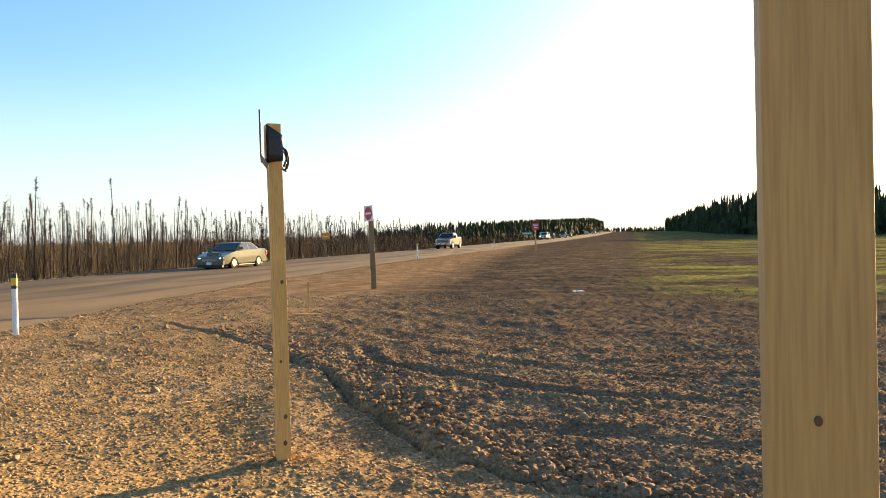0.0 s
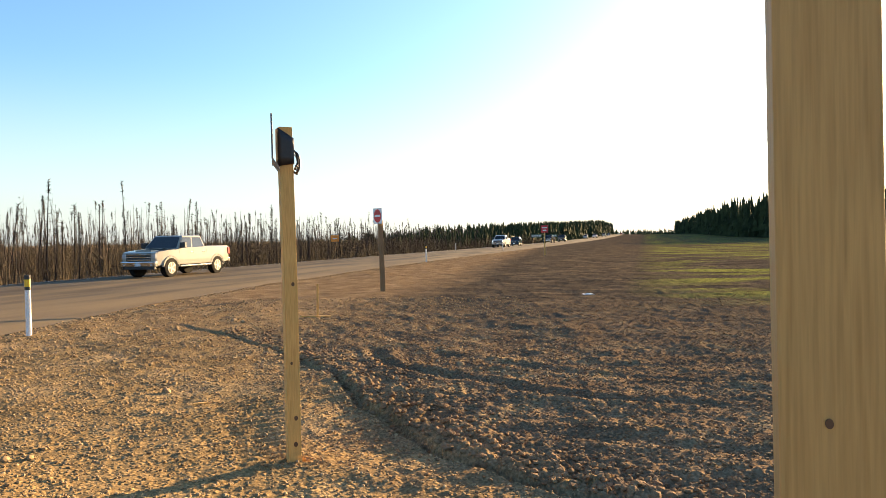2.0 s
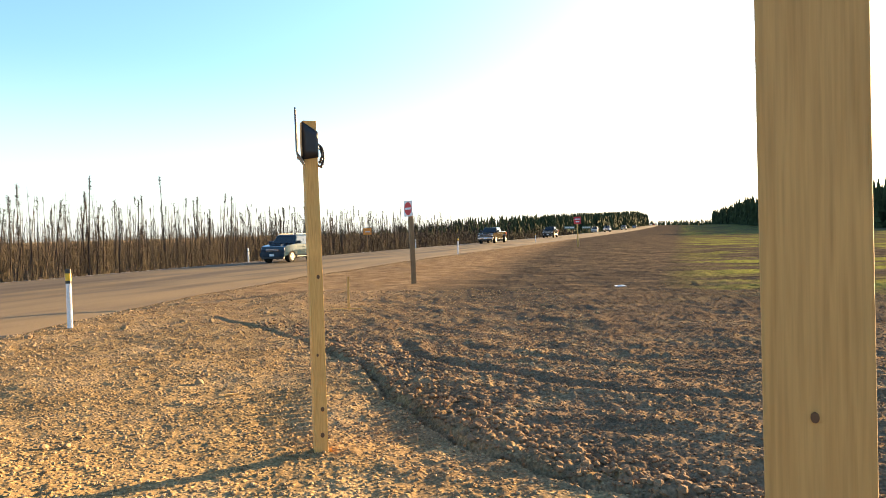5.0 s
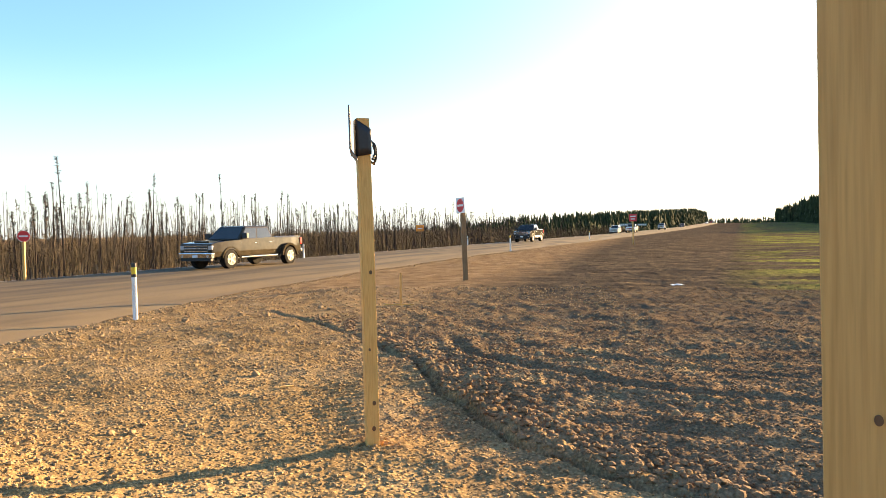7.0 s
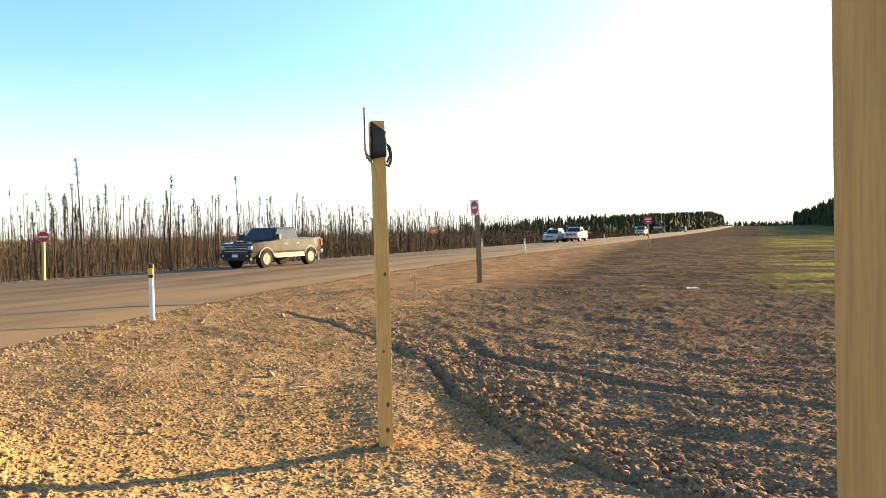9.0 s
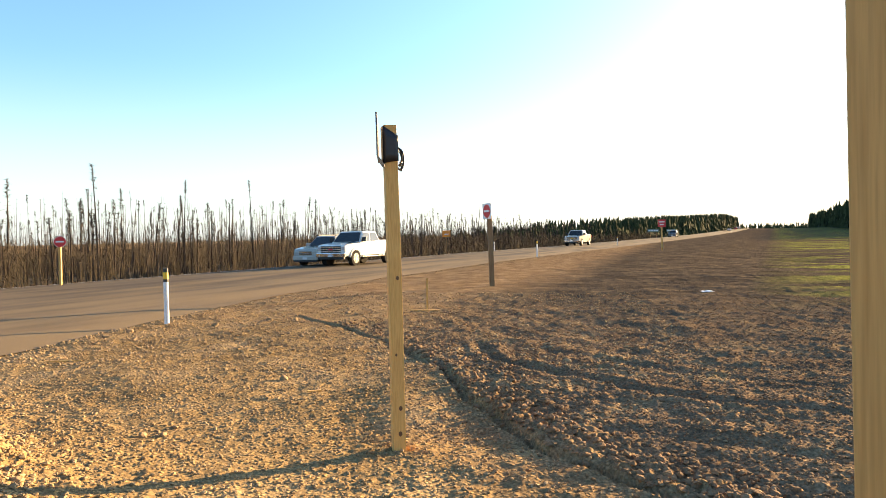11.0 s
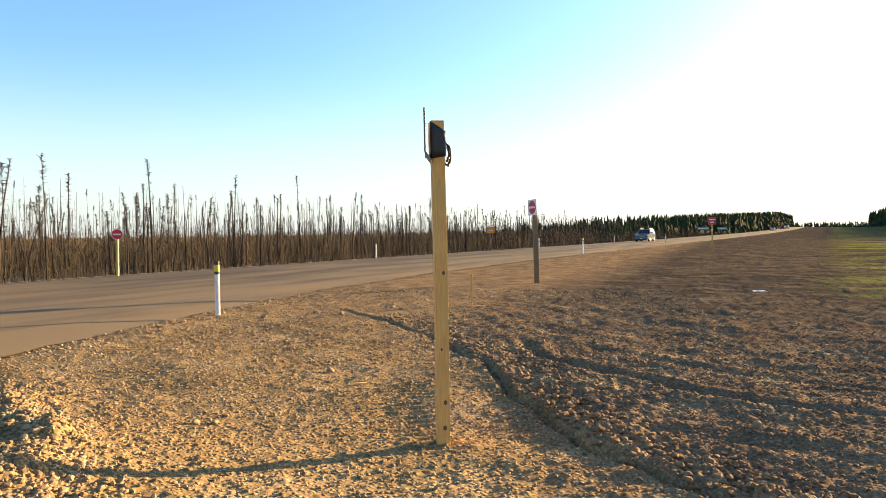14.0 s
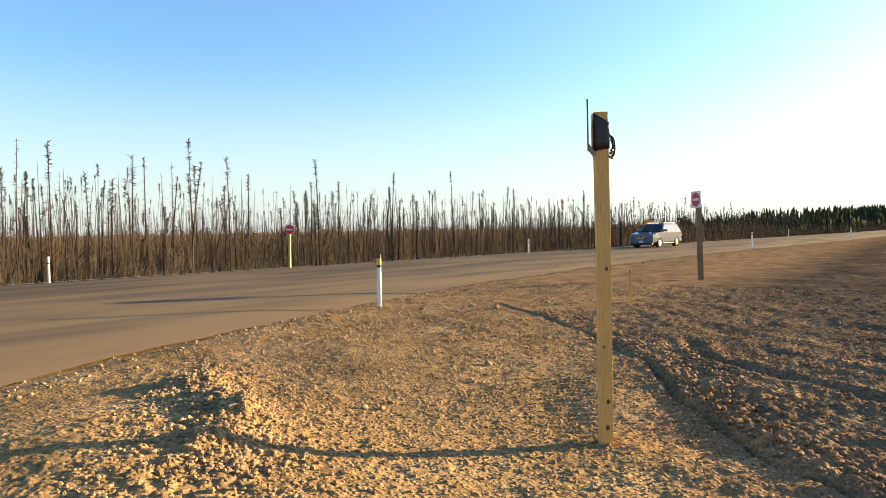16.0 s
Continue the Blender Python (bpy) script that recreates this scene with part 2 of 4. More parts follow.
def soil_material():
    m, n, l, b = material("soil", 0.95)
    geo = n.new("ShaderNodeNewGeometry")

    def along(vec, offset, scale):
        d = n.new("ShaderNodeVectorMath")
        d.operation = "DOT_PRODUCT"
        d.inputs[1].default_value = vec
        l.new(geo.outputs["Position"], d.inputs[0])
        a = n.new("ShaderNodeMath")
        a.operation = "MULTIPLY_ADD"
        a.inputs[1].default_value, a.inputs[2].default_value = scale, offset
        l.new(d.outputs["Value"], a.inputs[0])
        return a.outputs[0]

    def plus(a, c, k):
        q = n.new("ShaderNodeMath")
        q.operation = "MULTIPLY_ADD"
        l.new(c, q.inputs[0])
        q.inputs[1].default_value = k
        l.new(a, q.inputs[2])
        return q.outputs[0]

    sand = ramp(n, l, noise_node(n, l, 0.9, 5), (0.3, (0.200, 0.130, 0.060)), (0.55, (0.280, 0.185, 0.088)), (0.75, (0.37, 0.255, 0.132)))
    grit = ramp(n, l, noise_node(n, l, 38, 4), (0.30, (0.45,)), (0.52, (0.95,)), (0.70, (1.6,)))
    sand = mix(n, l, 0.8, sand, grit, "MULTIPLY")
    trodden = ramp(n, l, noise_node(n, l, 1.6, 6), (0.3, (0.150, 0.098, 0.056)), (0.55, (0.225, 0.152, 0.086)), (0.72, (0.30, 0.207, 0.118)))
    trodden = mix(n, l, 0.8, trodden, grit, "MULTIPLY")
    worn = ramp(n, l, plus(along((UX, UY, 0), 0.0, 0.03), noise_node(n, l, 0.5, 5), 0.4), (0.42, (0.0,)), (0.66, (1.0,)))
    sand = mix(n, l, worn, sand, trodden)
    loam = ramp(n, l, noise_node(n, l, 1.3, 6), (0.3, (0.120, 0.080, 0.050)), (0.54, (0.20, 0.135, 0.080)), (0.66, (0.29, 0.20, 0.105)))
    loam = mix(n, l, 0.7, loam, grit, "MULTIPLY")
    # topsoil lies on the field's side of a line that follows the long rut, then the road
    def maths(op, a, c):
        q = n.new("ShaderNodeMath")
        q.operation = op
        for sock, v in zip(q.inputs, (a, c)):
            if isinstance(v, (int, float)):
                sock.default_value = v
            else:
                l.new(v, sock)
        return q.outputs[0]

    lateral = along((-UY, UX, 0), 0.0, 1.0)
    steep, gentle = along((UX, UY, 0), -3.0, 0.95), along((UX, UY, 0), 4.4, 0.11)
    line = maths("MINIMUM", steep, gentle)
    off_line = maths("MULTIPLY", maths("SUBTRACT", lateral, line), 0.11)
    side = ramp(n, l, plus(off_line, noise_node(n, l, 0.55, 6), 0.45), (0.10, (1.0,)), (0.37, (0.0,)))
    # dark topsoil on the field, dug and sandy loam near the lay-by
    topsoil = ramp(n, l, noise_node(n, l, 1.1, 7, stretch=(0.6, 1.6, 1.0)), (0.32, (0.050, 0.040, 0.030)), (0.55, (0.092, 0.072, 0.051)), (0.74, (0.170, 0.125, 0.076)))
    topsoil = mix(n, l, 0.7, topsoil, grit, "MULTIPLY")
    out = ramp(n, l, plus(along((UX, UY, 0), -0.12, 0.02), noise_node(n, l, 0.4, 5), 0.25), (0.14, (0.0,)), (0.36, (1.0,)))
    spots = ramp(n, l, noise_node(n, l, 1.9, 4, stretch=(0.7, 1.3, 1.0)), (0.60, (0.0,)), (0.66, (1.0,)))
    loam = mix(n, l, mix(n, l, 0.75, (0.0, 0.0, 0.0), spots), loam, sand)
    loam = mix(n, l, out, loam, topsoil)
    base = mix(n, l, side, sand, loam)
    # young grass in streaks out on the field
    streak = ramp(n, l, noise_node(n, l, 0.22, 6, stretch=(0.3, 1.5, 1.0)), (0.47, (0.0,)), (0.57, (1.0,)))
    gate = ramp(n, l, along((-UY, UX, 0), 0.42, 0.06), (0.28, (1.0,)), (0.46, (0.0,)))
    reach = ramp(n, l, along((UX, UY, 0), 0.0, 0.02), (0.26, (0.0,)), (0.44, (1.0,)))
    grass = ramp(n, l, noise_node(n, l, 3.0, 5), (0.35, (0.11, 0.105, 0.030)), (0.65, (0.25, 0.245, 0.06)))
    base = mix(n, l, mix(n, l, 1.0, mix(n, l, 1.0, streak, gate, "MULTIPLY"), reach, "MULTIPLY"), base, grass)
    l.new(base, b.inputs["Base Color"])
    b.inputs["Specular IOR Level"].default_value = 0.0
    vor = n.new("ShaderNodeTexVoronoi")
    vor.inputs["Scale"].default_value = 22
    tc = n.new("ShaderNodeTexCoord")
    l.new(tc.outputs["Object"], vor.inputs["Vector"])
    stones = ramp(n, l, vor.outputs["Distance"], (0.0, (1.0,)), (0.45, (0.0,)))
    relief = mix(n, l, 0.5, stones, noise_node(n, l, 45, 6), "ADD")
    relief = mix(n, l, 0.8, relief, noise_node(n, l, 3.5, 7), "ADD")
    bump(n, l, b, relief, 1.0, 0.012)
    return m


def pavement_material():
    m, n, l, b = material("dusty_asphalt", 0.85)
    lanes = noise_node(n, l, 0.5, 5, stretch=(0.06, 1.2, 1.0))
    base = ramp(n, l, lanes, (0.30, (0.062, 0.050, 0.038)), (0.5, (0.092, 0.073, 0.053)), (0.68, (0.135, 0.103, 0.069)))
    stain = ramp(n, l, noise_node(n, l, 0.8, 6, stretch=(0.25, 1.0, 1.0)), (0.36, (0.6,)), (0.5, (1.0,)))
    base = mix(n, l, 0.7, base, stain, "MULTIPLY")
    # dust blown and tracked on from the near side
    tc = n.new("ShaderNodeTexCoord")
    sep = n.new("ShaderNodeSeparateXYZ")
    l.new(tc.outputs["Object"], sep.inputs[0])
    add = n.new("ShaderNodeMath")
    add.operation = "MULTIPLY_ADD"
    add.inputs[1].default_value = 0.02
    l.new(sep.outputs["Y"], add.inputs[0])
    l.new(noise_node(n, l, 0.7, 6, stretch=(0.2, 1.0, 1.0)), add.inputs[2])
    dust = ramp(n, l, add.outputs[0], (0.70, (1.0,)), (0.96, (0.15,)))
    base = mix(n, l, dust, base, (0.20, 0.143, 0.080))
    grain = ramp(n, l, noise_node(n, l, 60, 4), (0.35, (0.75,)), (0.65, (1.1,)))
    l.new(mix(n, l, 0.6, base, grain, "MULTIPLY"), b.inputs["Base Color"])
    b.inputs["Specular IOR Level"].default_value = 0.06
    bump(n, l, b, noise_node(n, l, 90, 4), 0.4, 0.006)
    return m


def timber_material(name, dark, light):
    m, n, l, b = material(name, 0.75)
    grain = noise_node(n, l, 9, 6, stretch=(9.0, 9.0, 0.35))
    fine = noise_node(n, l, 30, 4, stretch=(8.0, 8.0, 0.25))
    base = ramp(n, l, grain, (0.30, dark), (0.48, light), (0.62, tuple(0.5 * (p + q) for p, q in zip(dark, light))), (0.72, light))
    streak = ramp(n, l, fine, (0.3, (0.72,)), (0.6, (1.0,)))
    base = mix(n, l, 0.6, base, streak, "MULTIPLY")
    blotch = ramp(n, l, noise_node(n, l, 2.2, 3), (0.35, (0.82,)), (0.65, (1.05,)))
    l.new(mix(n, l, 0.7, base, blotch, "MULTIPLY"), b.inputs["Base Color"])
    bump(n, l, b, fine, 0.35, 0.002)
    return m


def paint_material(name, colour, rough=0.28, metal=0.4):
    m, n, l, b = material(name, rough, metal)
    dirt = ramp(n, l, noise_node(n, l, 2.5, 5), (0.40, colour), (0.75, tuple(0.9 * c + 0.1 * d for c, d in zip(colour, (0.26, 0.19, 0.11)))))
    l.new(dirt, b.inputs["Base Color"])
    b.inputs["Coat Weight"].default_value = 0.0
    b.inputs["Specular IOR Level"].default_value = 0.25
    l.new(ramp(n, l, noise_node(n, l, 6, 4), (0.3, (rough,)), (0.8, (min(1, rough + 0.02),))), b.inputs["Roughness"])
    return m


def glow_material(name, colour, strength):
    m, n, l, b = material(name, 0.2)
    b.inputs["Base Color"].default_value = (*colour, 1)
    b.inputs["Emission Color"].default_value = (*colour, 1)
    b.inputs["Emission Strength"].default_value = strength
    return m


def glass_material(name):
    m, n, l, b = material(name, 0.05)
    l.new(ramp(n, l, noise_node(n, l, 3, 4), (0.3, (0.010, 0.012, 0.014)), (0.8, (0.03, 0.03, 0.03))), b.inputs["Base Color"])
    b.inputs["Specular IOR Level"].default_value = 0.6
    return m


SOIL, PAVING = soil_material(), pavement_material()
PINE = timber_material("treated_pine", (0.52, 0.26, 0.055), (0.70, 0.40, 0.12))
# same pine, darker: the near post's shaded face is put into its colour
PINE_SHADE = timber_material("pine_shaded", (0.43, 0.225, 0.062), (0.54, 0.30, 0.092))
GREY_TIMBER = timber_material("weathered_timber", (0.16, 0.085, 0.035), (0.26, 0.15, 0.065))
KNOT = speckled("knot", (0.09, 0.045, 0.02), (0.16, 0.08, 0.035), 0.8)
BLACK_SHEET = speckled("black_plastic_sheet", (0.010, 0.010, 0.011), (0.022, 0.022, 0.024), 0.45, scale=20)
SHEET = speckled("dull_sheet_metal", (0.13, 0.115, 0.105), (0.21, 0.19, 0.175), 0.55, 0.3, 25)
WHITE_PLASTIC = speckled("white_plastic", (0.70, 0.69, 0.66), (0.82, 0.81, 0.79), 0.5)
YELLOW = speckled("yellow_reflector", (0.75, 0.42, 0.02), (0.85, 0.52, 0.03), 0.4)
BLACK_BAND = speckled("black_band", (0.012, 0.012, 0.012), (0.03, 0.03, 0.03), 0.6)
SIGN_RED = speckled("sign_red", (0.55, 0.02, 0.025), (0.66, 0.035, 0.035), 0.45)
SIGN_WHITE = speckled("sign_white", (0.72, 0.72, 0.71), (0.82, 0.82, 0.81), 0.45)
SIGN_ORANGE = speckled("sign_orange", (0.80, 0.22, 0.02), (0.9, 0.30, 0.03), 0.45)
SIGN_GREEN = speckled("sign_green", (0.10, 0.17, 0.13), (0.16, 0.23, 0.18), 0.5)
CHAR = speckled("charred_bark", (0.026, 0.022, 0.019), (0.085, 0.068, 0.054), 0.95, scale=3.0, strength=0.4)
BRUSH = speckled("dry_brush", (0.044, 0.036, 0.026), (0.095, 0.076, 0.053), 0.95, scale=0.8)
SPRUCE = speckled("spruce_needles", (0.018, 0.026, 0.013), (0.055, 0.068, 0.028), 0.9, scale=1.0)
LEAFY = speckled("spring_leaves", (0.09, 0.10, 0.025), (0.19, 0.19, 0.05), 0.9, scale=1.0)
STONE = speckled("field_stone", (0.22, 0.145, 0.075), (0.40, 0.28, 0.155), 0.9, scale=20)
CLOD = speckled("dry_clod", (0.17, 0.105, 0.060), (0.30, 0.19, 0.105), 0.95, scale=25, strength=0.6, distance=0.01)
ROAD_LINE = speckled("worn_road_paint", (0.35, 0.32, 0.27), (0.6, 0.58, 0.53), 0.7, scale=6)


# ---- building helpers ----
def mesh_from(name, verts, faces, mats, smooth=False):
    me = bpy.data.meshes.new(name)
    me.from_pydata([tuple(v) for v in verts], [], [tuple(f) for f in faces])
    for m in mats if isinstance(mats, (list, tuple)) else [mats]:
        me.materials.append(m)
    if smooth:
        me.polygons.foreach_set("use_smooth", [True] * len(me.polygons))
    me.update()
    return me


def part(name, bm, mat, parent, label="", smooth=False):
    me = bpy.data.meshes.new(name)
    bmesh.ops.recalc_face_normals(bm, faces=bm.faces)
    bm.to_mesh(me)
    bm.free()
    me.materials.append(mat)
    if smooth:
        me.polygons.foreach_set("use_smooth", [True] * len(me.polygons))
    ob = new(name, me)
    ob.parent = parent
    if label:
        tagged(ob, label)
    return ob


def box_bm(x0, x1, y0, y1, z0, z1, bevel=0.0, bm=None):
    bm = bm or bmesh.new()
    got = bmesh.ops.create_cube(bm, size=1.0, matrix=Matrix.Translation(((x0 + x1) / 2, (y0 + y1) / 2, (z0 + z1) / 2))
                                @ Matrix.Diagonal((x1 - x0, y1 - y0, z1 - z0, 1)))
    if bevel:
        edges = {e for v in got["verts"] for e in v.link_edges}
        bmesh.ops.bevel(bm, geom=list(edges), offset=bevel, segments=2, affect="EDGES", profile=0.6)
    return bm


def disc_bm(r, depth, segments=24, m=Matrix(), r2=None, bm=None):
    bm = bm or bmesh.new()
    bmesh.ops.create_cone(bm, cap_ends=True, segments=segments, radius1=r, radius2=r if r2 is None else r2, depth=depth, matrix=m)
    return bm


def prism_bm(outline, y0, y1, bevel=0.0):
    """An outline in x, z drawn out along y."""
    bm = bmesh.new()
    a = [bm.verts.new((x, y0, z)) for x, z in outline]
    c = [bm.verts.new((x, y1, z)) for x, z in outline]
    bm.faces.new(a), bm.faces.new(c[::-1])
    k = len(outline)
    for i in range(k):
        bm.faces.new((a[i], c[i], c[(i + 1) % k], a[(i + 1) % k]))
    if bevel:
        rim = [e for e in bm.edges if abs(e.verts[0].co.y - e.verts[1].co.y) < 1e-6]
        bmesh.ops.bevel(bm, geom=rim, offset=bevel, segments=2, affect="EDGES", profile=0.6)
    return bm


def thing(name, m, label, category, group=""):
    ob = new(name)
    ob.empty_display_size = 0.1
    ob.matrix_basis = m
    return tagged(ob, label, category, group)


def z_at(x, y):
    return float(ground_height(np.array([x], float), np.array([y], float))[0])


def z_plain(x, y):
    return float(plain_ground(np.array([x], float), np.array([y], float))[0])


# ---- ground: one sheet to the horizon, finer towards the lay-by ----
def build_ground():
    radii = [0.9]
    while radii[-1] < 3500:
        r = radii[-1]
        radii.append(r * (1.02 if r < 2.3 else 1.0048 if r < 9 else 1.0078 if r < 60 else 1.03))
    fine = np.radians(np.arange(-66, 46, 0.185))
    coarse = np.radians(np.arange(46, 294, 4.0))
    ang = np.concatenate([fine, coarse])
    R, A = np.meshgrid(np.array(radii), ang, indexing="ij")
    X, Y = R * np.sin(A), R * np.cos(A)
    Z = ground_height(X.ravel(), Y.ravel()).reshape(X.shape)
    nr, na = X.shape
    verts = np.stack([X, Y, Z], -1).reshape(-1, 3)
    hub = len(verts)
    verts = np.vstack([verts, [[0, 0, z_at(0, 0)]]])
    i, j = np.meshgrid(np.arange(nr - 1), np.arange(na), indexing="ij")
    jn = (j + 1) % na
    quads = np.stack([i * na + j, i * na + jn, (i + 1) * na + jn, (i + 1) * na + j], -1).reshape(-1, 4)[:, ::-1]
    me = bpy.data.meshes.new("ground")
    tri = np.array([[hub, (k + 1) % na, k] for k in range(na)])[:, ::-1]
    me.vertices.add(len(verts))
    me.vertices.foreach_set("co", verts.astype(np.float32).ravel())
    me.loops.add(quads.size + tri.size)
    me.loops.foreach_set("vertex_index", np.concatenate([quads.ravel(), tri.ravel()]).astype(np.int32))
    me.polygons.add(len(quads) + len(tri))
    starts = np.concatenate([np.arange(len(quads)) * 4, quads.size + np.arange(len(tri)) * 3])
    me.polygons.foreach_set("loop_start", starts.astype(np.int32))
    me.polygons.foreach_set("use_smooth", np.ones(len(starts), bool))
    me.update(calc_edges=True)
    me.validate()
    me.materials.append(SOIL)
    tagged(new("ground", me), "churned sandy soil with clods, ruts and gravel", "ground", kind="structure")


def build_road():
    ss = np.concatenate([np.arange(-300, -30, 15.0), np.arange(-30, 80, 0.5), np.arange(80, 400, 6.0), np.arange(400, 1500, 40.0)])
    cols = 14
    verts, faces = [], []
    for s in ss:
        lo = float(near_edge(np.array(s))) + 0.35 * float(vnoise(np.array(s / 1.7), np.array(0.0), 61)) + 0.15 * float(vnoise(np.array(s / 0.6), np.array(3.0), 62))
        hi = 25.35 + 0.12 * float(vnoise(np.array(s / 2.0), np.array(9.0), 63))
        for k in range(cols):
            f = k / (cols - 1)
            lat = lo + (hi - lo) * f
            z = -0.04 + 0.06 * math.sin(math.pi * f) + float(rise(np.array(s))) - (0.06 if k in (0, cols - 1) else 0)
            verts.append((s, lat, z))
    for i in range(len(ss) - 1):
        for k in range(cols - 1):
            a = i * cols + k
            faces.append((a, a + cols, a + cols + 1, a + 1))
    me = mesh_from("road", verts, faces, PAVING, True)
    ob = new("road", me)
    # x of the mesh runs along the road, y towards its far side
    ob.matrix_basis = Matrix(((UX, -UY, 0, 0), (UY, UX, 0, 0), (0, 0, 1, 0), (0, 0, 0, 1)))
    tagged(ob, "two-lane highway of dusty brown asphalt", "road", kind="structure")
    # worn edge line on the far side
    verts, faces = [], []
    for i, s in enumerate(ss):
        z = -0.006 + float(rise(np.array(s)))
        verts += [(s, 24.10, z + 0.011), (s, 24.24, z + 0.008)]
        if i:
            faces.append((2 * i - 2, 2 * i, 2 * i + 1, 2 * i - 1))
    line = new("road_edge_line", mesh_from("road_edge_line", verts, faces, ROAD_LINE))
    line.matrix_basis = ob.matrix_basis.copy()
    tagged(line, "worn white edge line along the far lane", "road marking", kind="structure")


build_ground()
build_road()


# ---- posts and signs ----
def knot_parts(parent, spots, half):
    """Knots, set just proud of the face that looks along -y."""
    for x, z, r in spots:
        part("knot", disc_bm(r, 0.004, 14, pose(x, -half - 0.0005, z, 90, 0, 0) @ Matrix.Diagonal((1, 1.35, 1, 1))), KNOT, parent)


def timber_post(name, x, y, z0, height, half, turn, label, lean=0.0, mat=None):
    post = thing(name, pose(x, y, z0, 0, lean, turn), label, "post")
    bm = box_bm(-half, half, -half, half, -0.5, height, 0.004)
    bmesh.ops.subdivide_edges(bm, edges=[e for e in bm.edges if abs(e.verts[0].co.z - e.verts[1].co.z) > 0.5], cuts=10)
    for v in bm.verts:
        v.co.x += 0.004 * math.sin(v.co.z * 1.9 + x)
    part("shaft", bm, mat or PINE, post)
    return post


def build_near_post():
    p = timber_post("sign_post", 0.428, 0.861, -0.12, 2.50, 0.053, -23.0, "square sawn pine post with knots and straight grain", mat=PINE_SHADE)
    knot_parts(p, ((-0.003, 1.39, 0.0042), (0.02, 0.9, 0.006)), 0.053)


def build_mid_post():
    half = 0.050
    p = timber_post("sign_post", -1.172, 5.16, -0.22, 2.57, half, 24.0, "tall square pine post with its sign bagged in black plastic", lean=-0.45)
    knot_parts(p, ((0.012, 0.36, 0.014), (0.004, 0.16, 0.015), (0.018, 1.38, 0.012), (-0.01, 0.78, 0.009)), half)
    # black sheeting round the head, cut at a slant
    bm = bmesh.new()
    h = half + 0.006
    ring = [(-h - 0.004, -h), (h, -h), (h, h), (-h - 0.004, h)]
    low = [bm.verts.new((x, y, 2.280 + (0.012 if x > 0 else -0.006))) for x, y in ring]
    top = [bm.verts.new((x, y, 2.562 if x < 0 else 2.485)) for x, y in ring]
    for i in range(4):
        bm.faces.new((low[i], low[(i + 1) % 4], top[(i + 1) % 4], top[i]))
    bmesh.ops.subdivide_edges(bm, edges=bm.edges[:], cuts=3, use_grid_fill=True)
    for v in bm.verts:
        k = 0.004 * noise.noise(v.co * 22)
        v.co.x += math.copysign(abs(k), v.co.x)
        v.co.y += math.copysign(abs(k), v.co.y)
    bmesh.ops.solidify(bm, geom=bm.faces[:], thickness=0.003)
    part("black_wrap", bm, BLACK_SHEET, p, "black plastic sheet wrapped round the head", True)
    # the sheet's gathered ends, tied off in a loop
    aside = pose(0, 0, 0, 0, 0, -11.2)
    for k, (dx, dy, top_z) in enumerate(((0.0, 0.0, 2.41), (0.012, -0.02, 2.40), (-0.006, 0.02, 2.385))):
        cu = bpy.data.curves.new("tie", "CURVE")
        cu.dimensions, cu.bevel_depth, cu.bevel_resolution = "3D", 0.008 - 0.0015 * k, 2
        sp = cu.splines.new("NURBS")
        pts = [(0.045, 0, top_z), (0.075 + dx, dy, top_z - 0.012), (0.094 + dx, dy, 2.345), (0.097 + dx, dy, 2.27), (0.085, dy, 2.222), (0.062, 0, 2.225), (0.052, 0, 2.25)]
        sp.points.add(len(pts) - 1)
        for q, co in zip(sp.points, pts):
            q.co = (*co, 1)
        sp.use_endpoint_u = True
        cu.materials.append(BLACK_SHEET)
        t = new("tie", cu)
        t.parent = p
        t.matrix_basis = aside
    bm = bmesh.new()
    for k in range(5):
        bmesh.ops.create_icosphere(bm, subdivisions=1, radius=0.014, matrix=aside @ pose(0.082 + 0.01 * math.sin(k * 2.1), 0.012 * math.cos(k * 3), 2.225 + 0.018 * k, 20 * k, 31 * k, 0))
    part("tie_knot", bm, BLACK_SHEET, p, "crumpled knot of black plastic")
    # the sign panel, standing edge-on to the lay-by
    plate = box_bm(-0.006, 0.006, -0.30, 0.30, 2.315, 2.625, 0.001)
    bmesh.ops.transform(plate, matrix=aside @ pose(-0.094, 0, 0, 0, 0, 1.0), verts=plate.verts)
    part("sign_panel", plate, SHEET, p, "grey metal sign panel standing edge-on")
    arm = prism_bm([(-0.098, 2.318), (-0.091, 2.318), (-0.040, 2.243), (-0.040, 2.232)], -0.28, 0.28)
    bmesh.ops.transform(arm, matrix=aside, verts=arm.verts)
    part("flange", arm, SHEET, p, "lower edge of the panel bent towards the post")


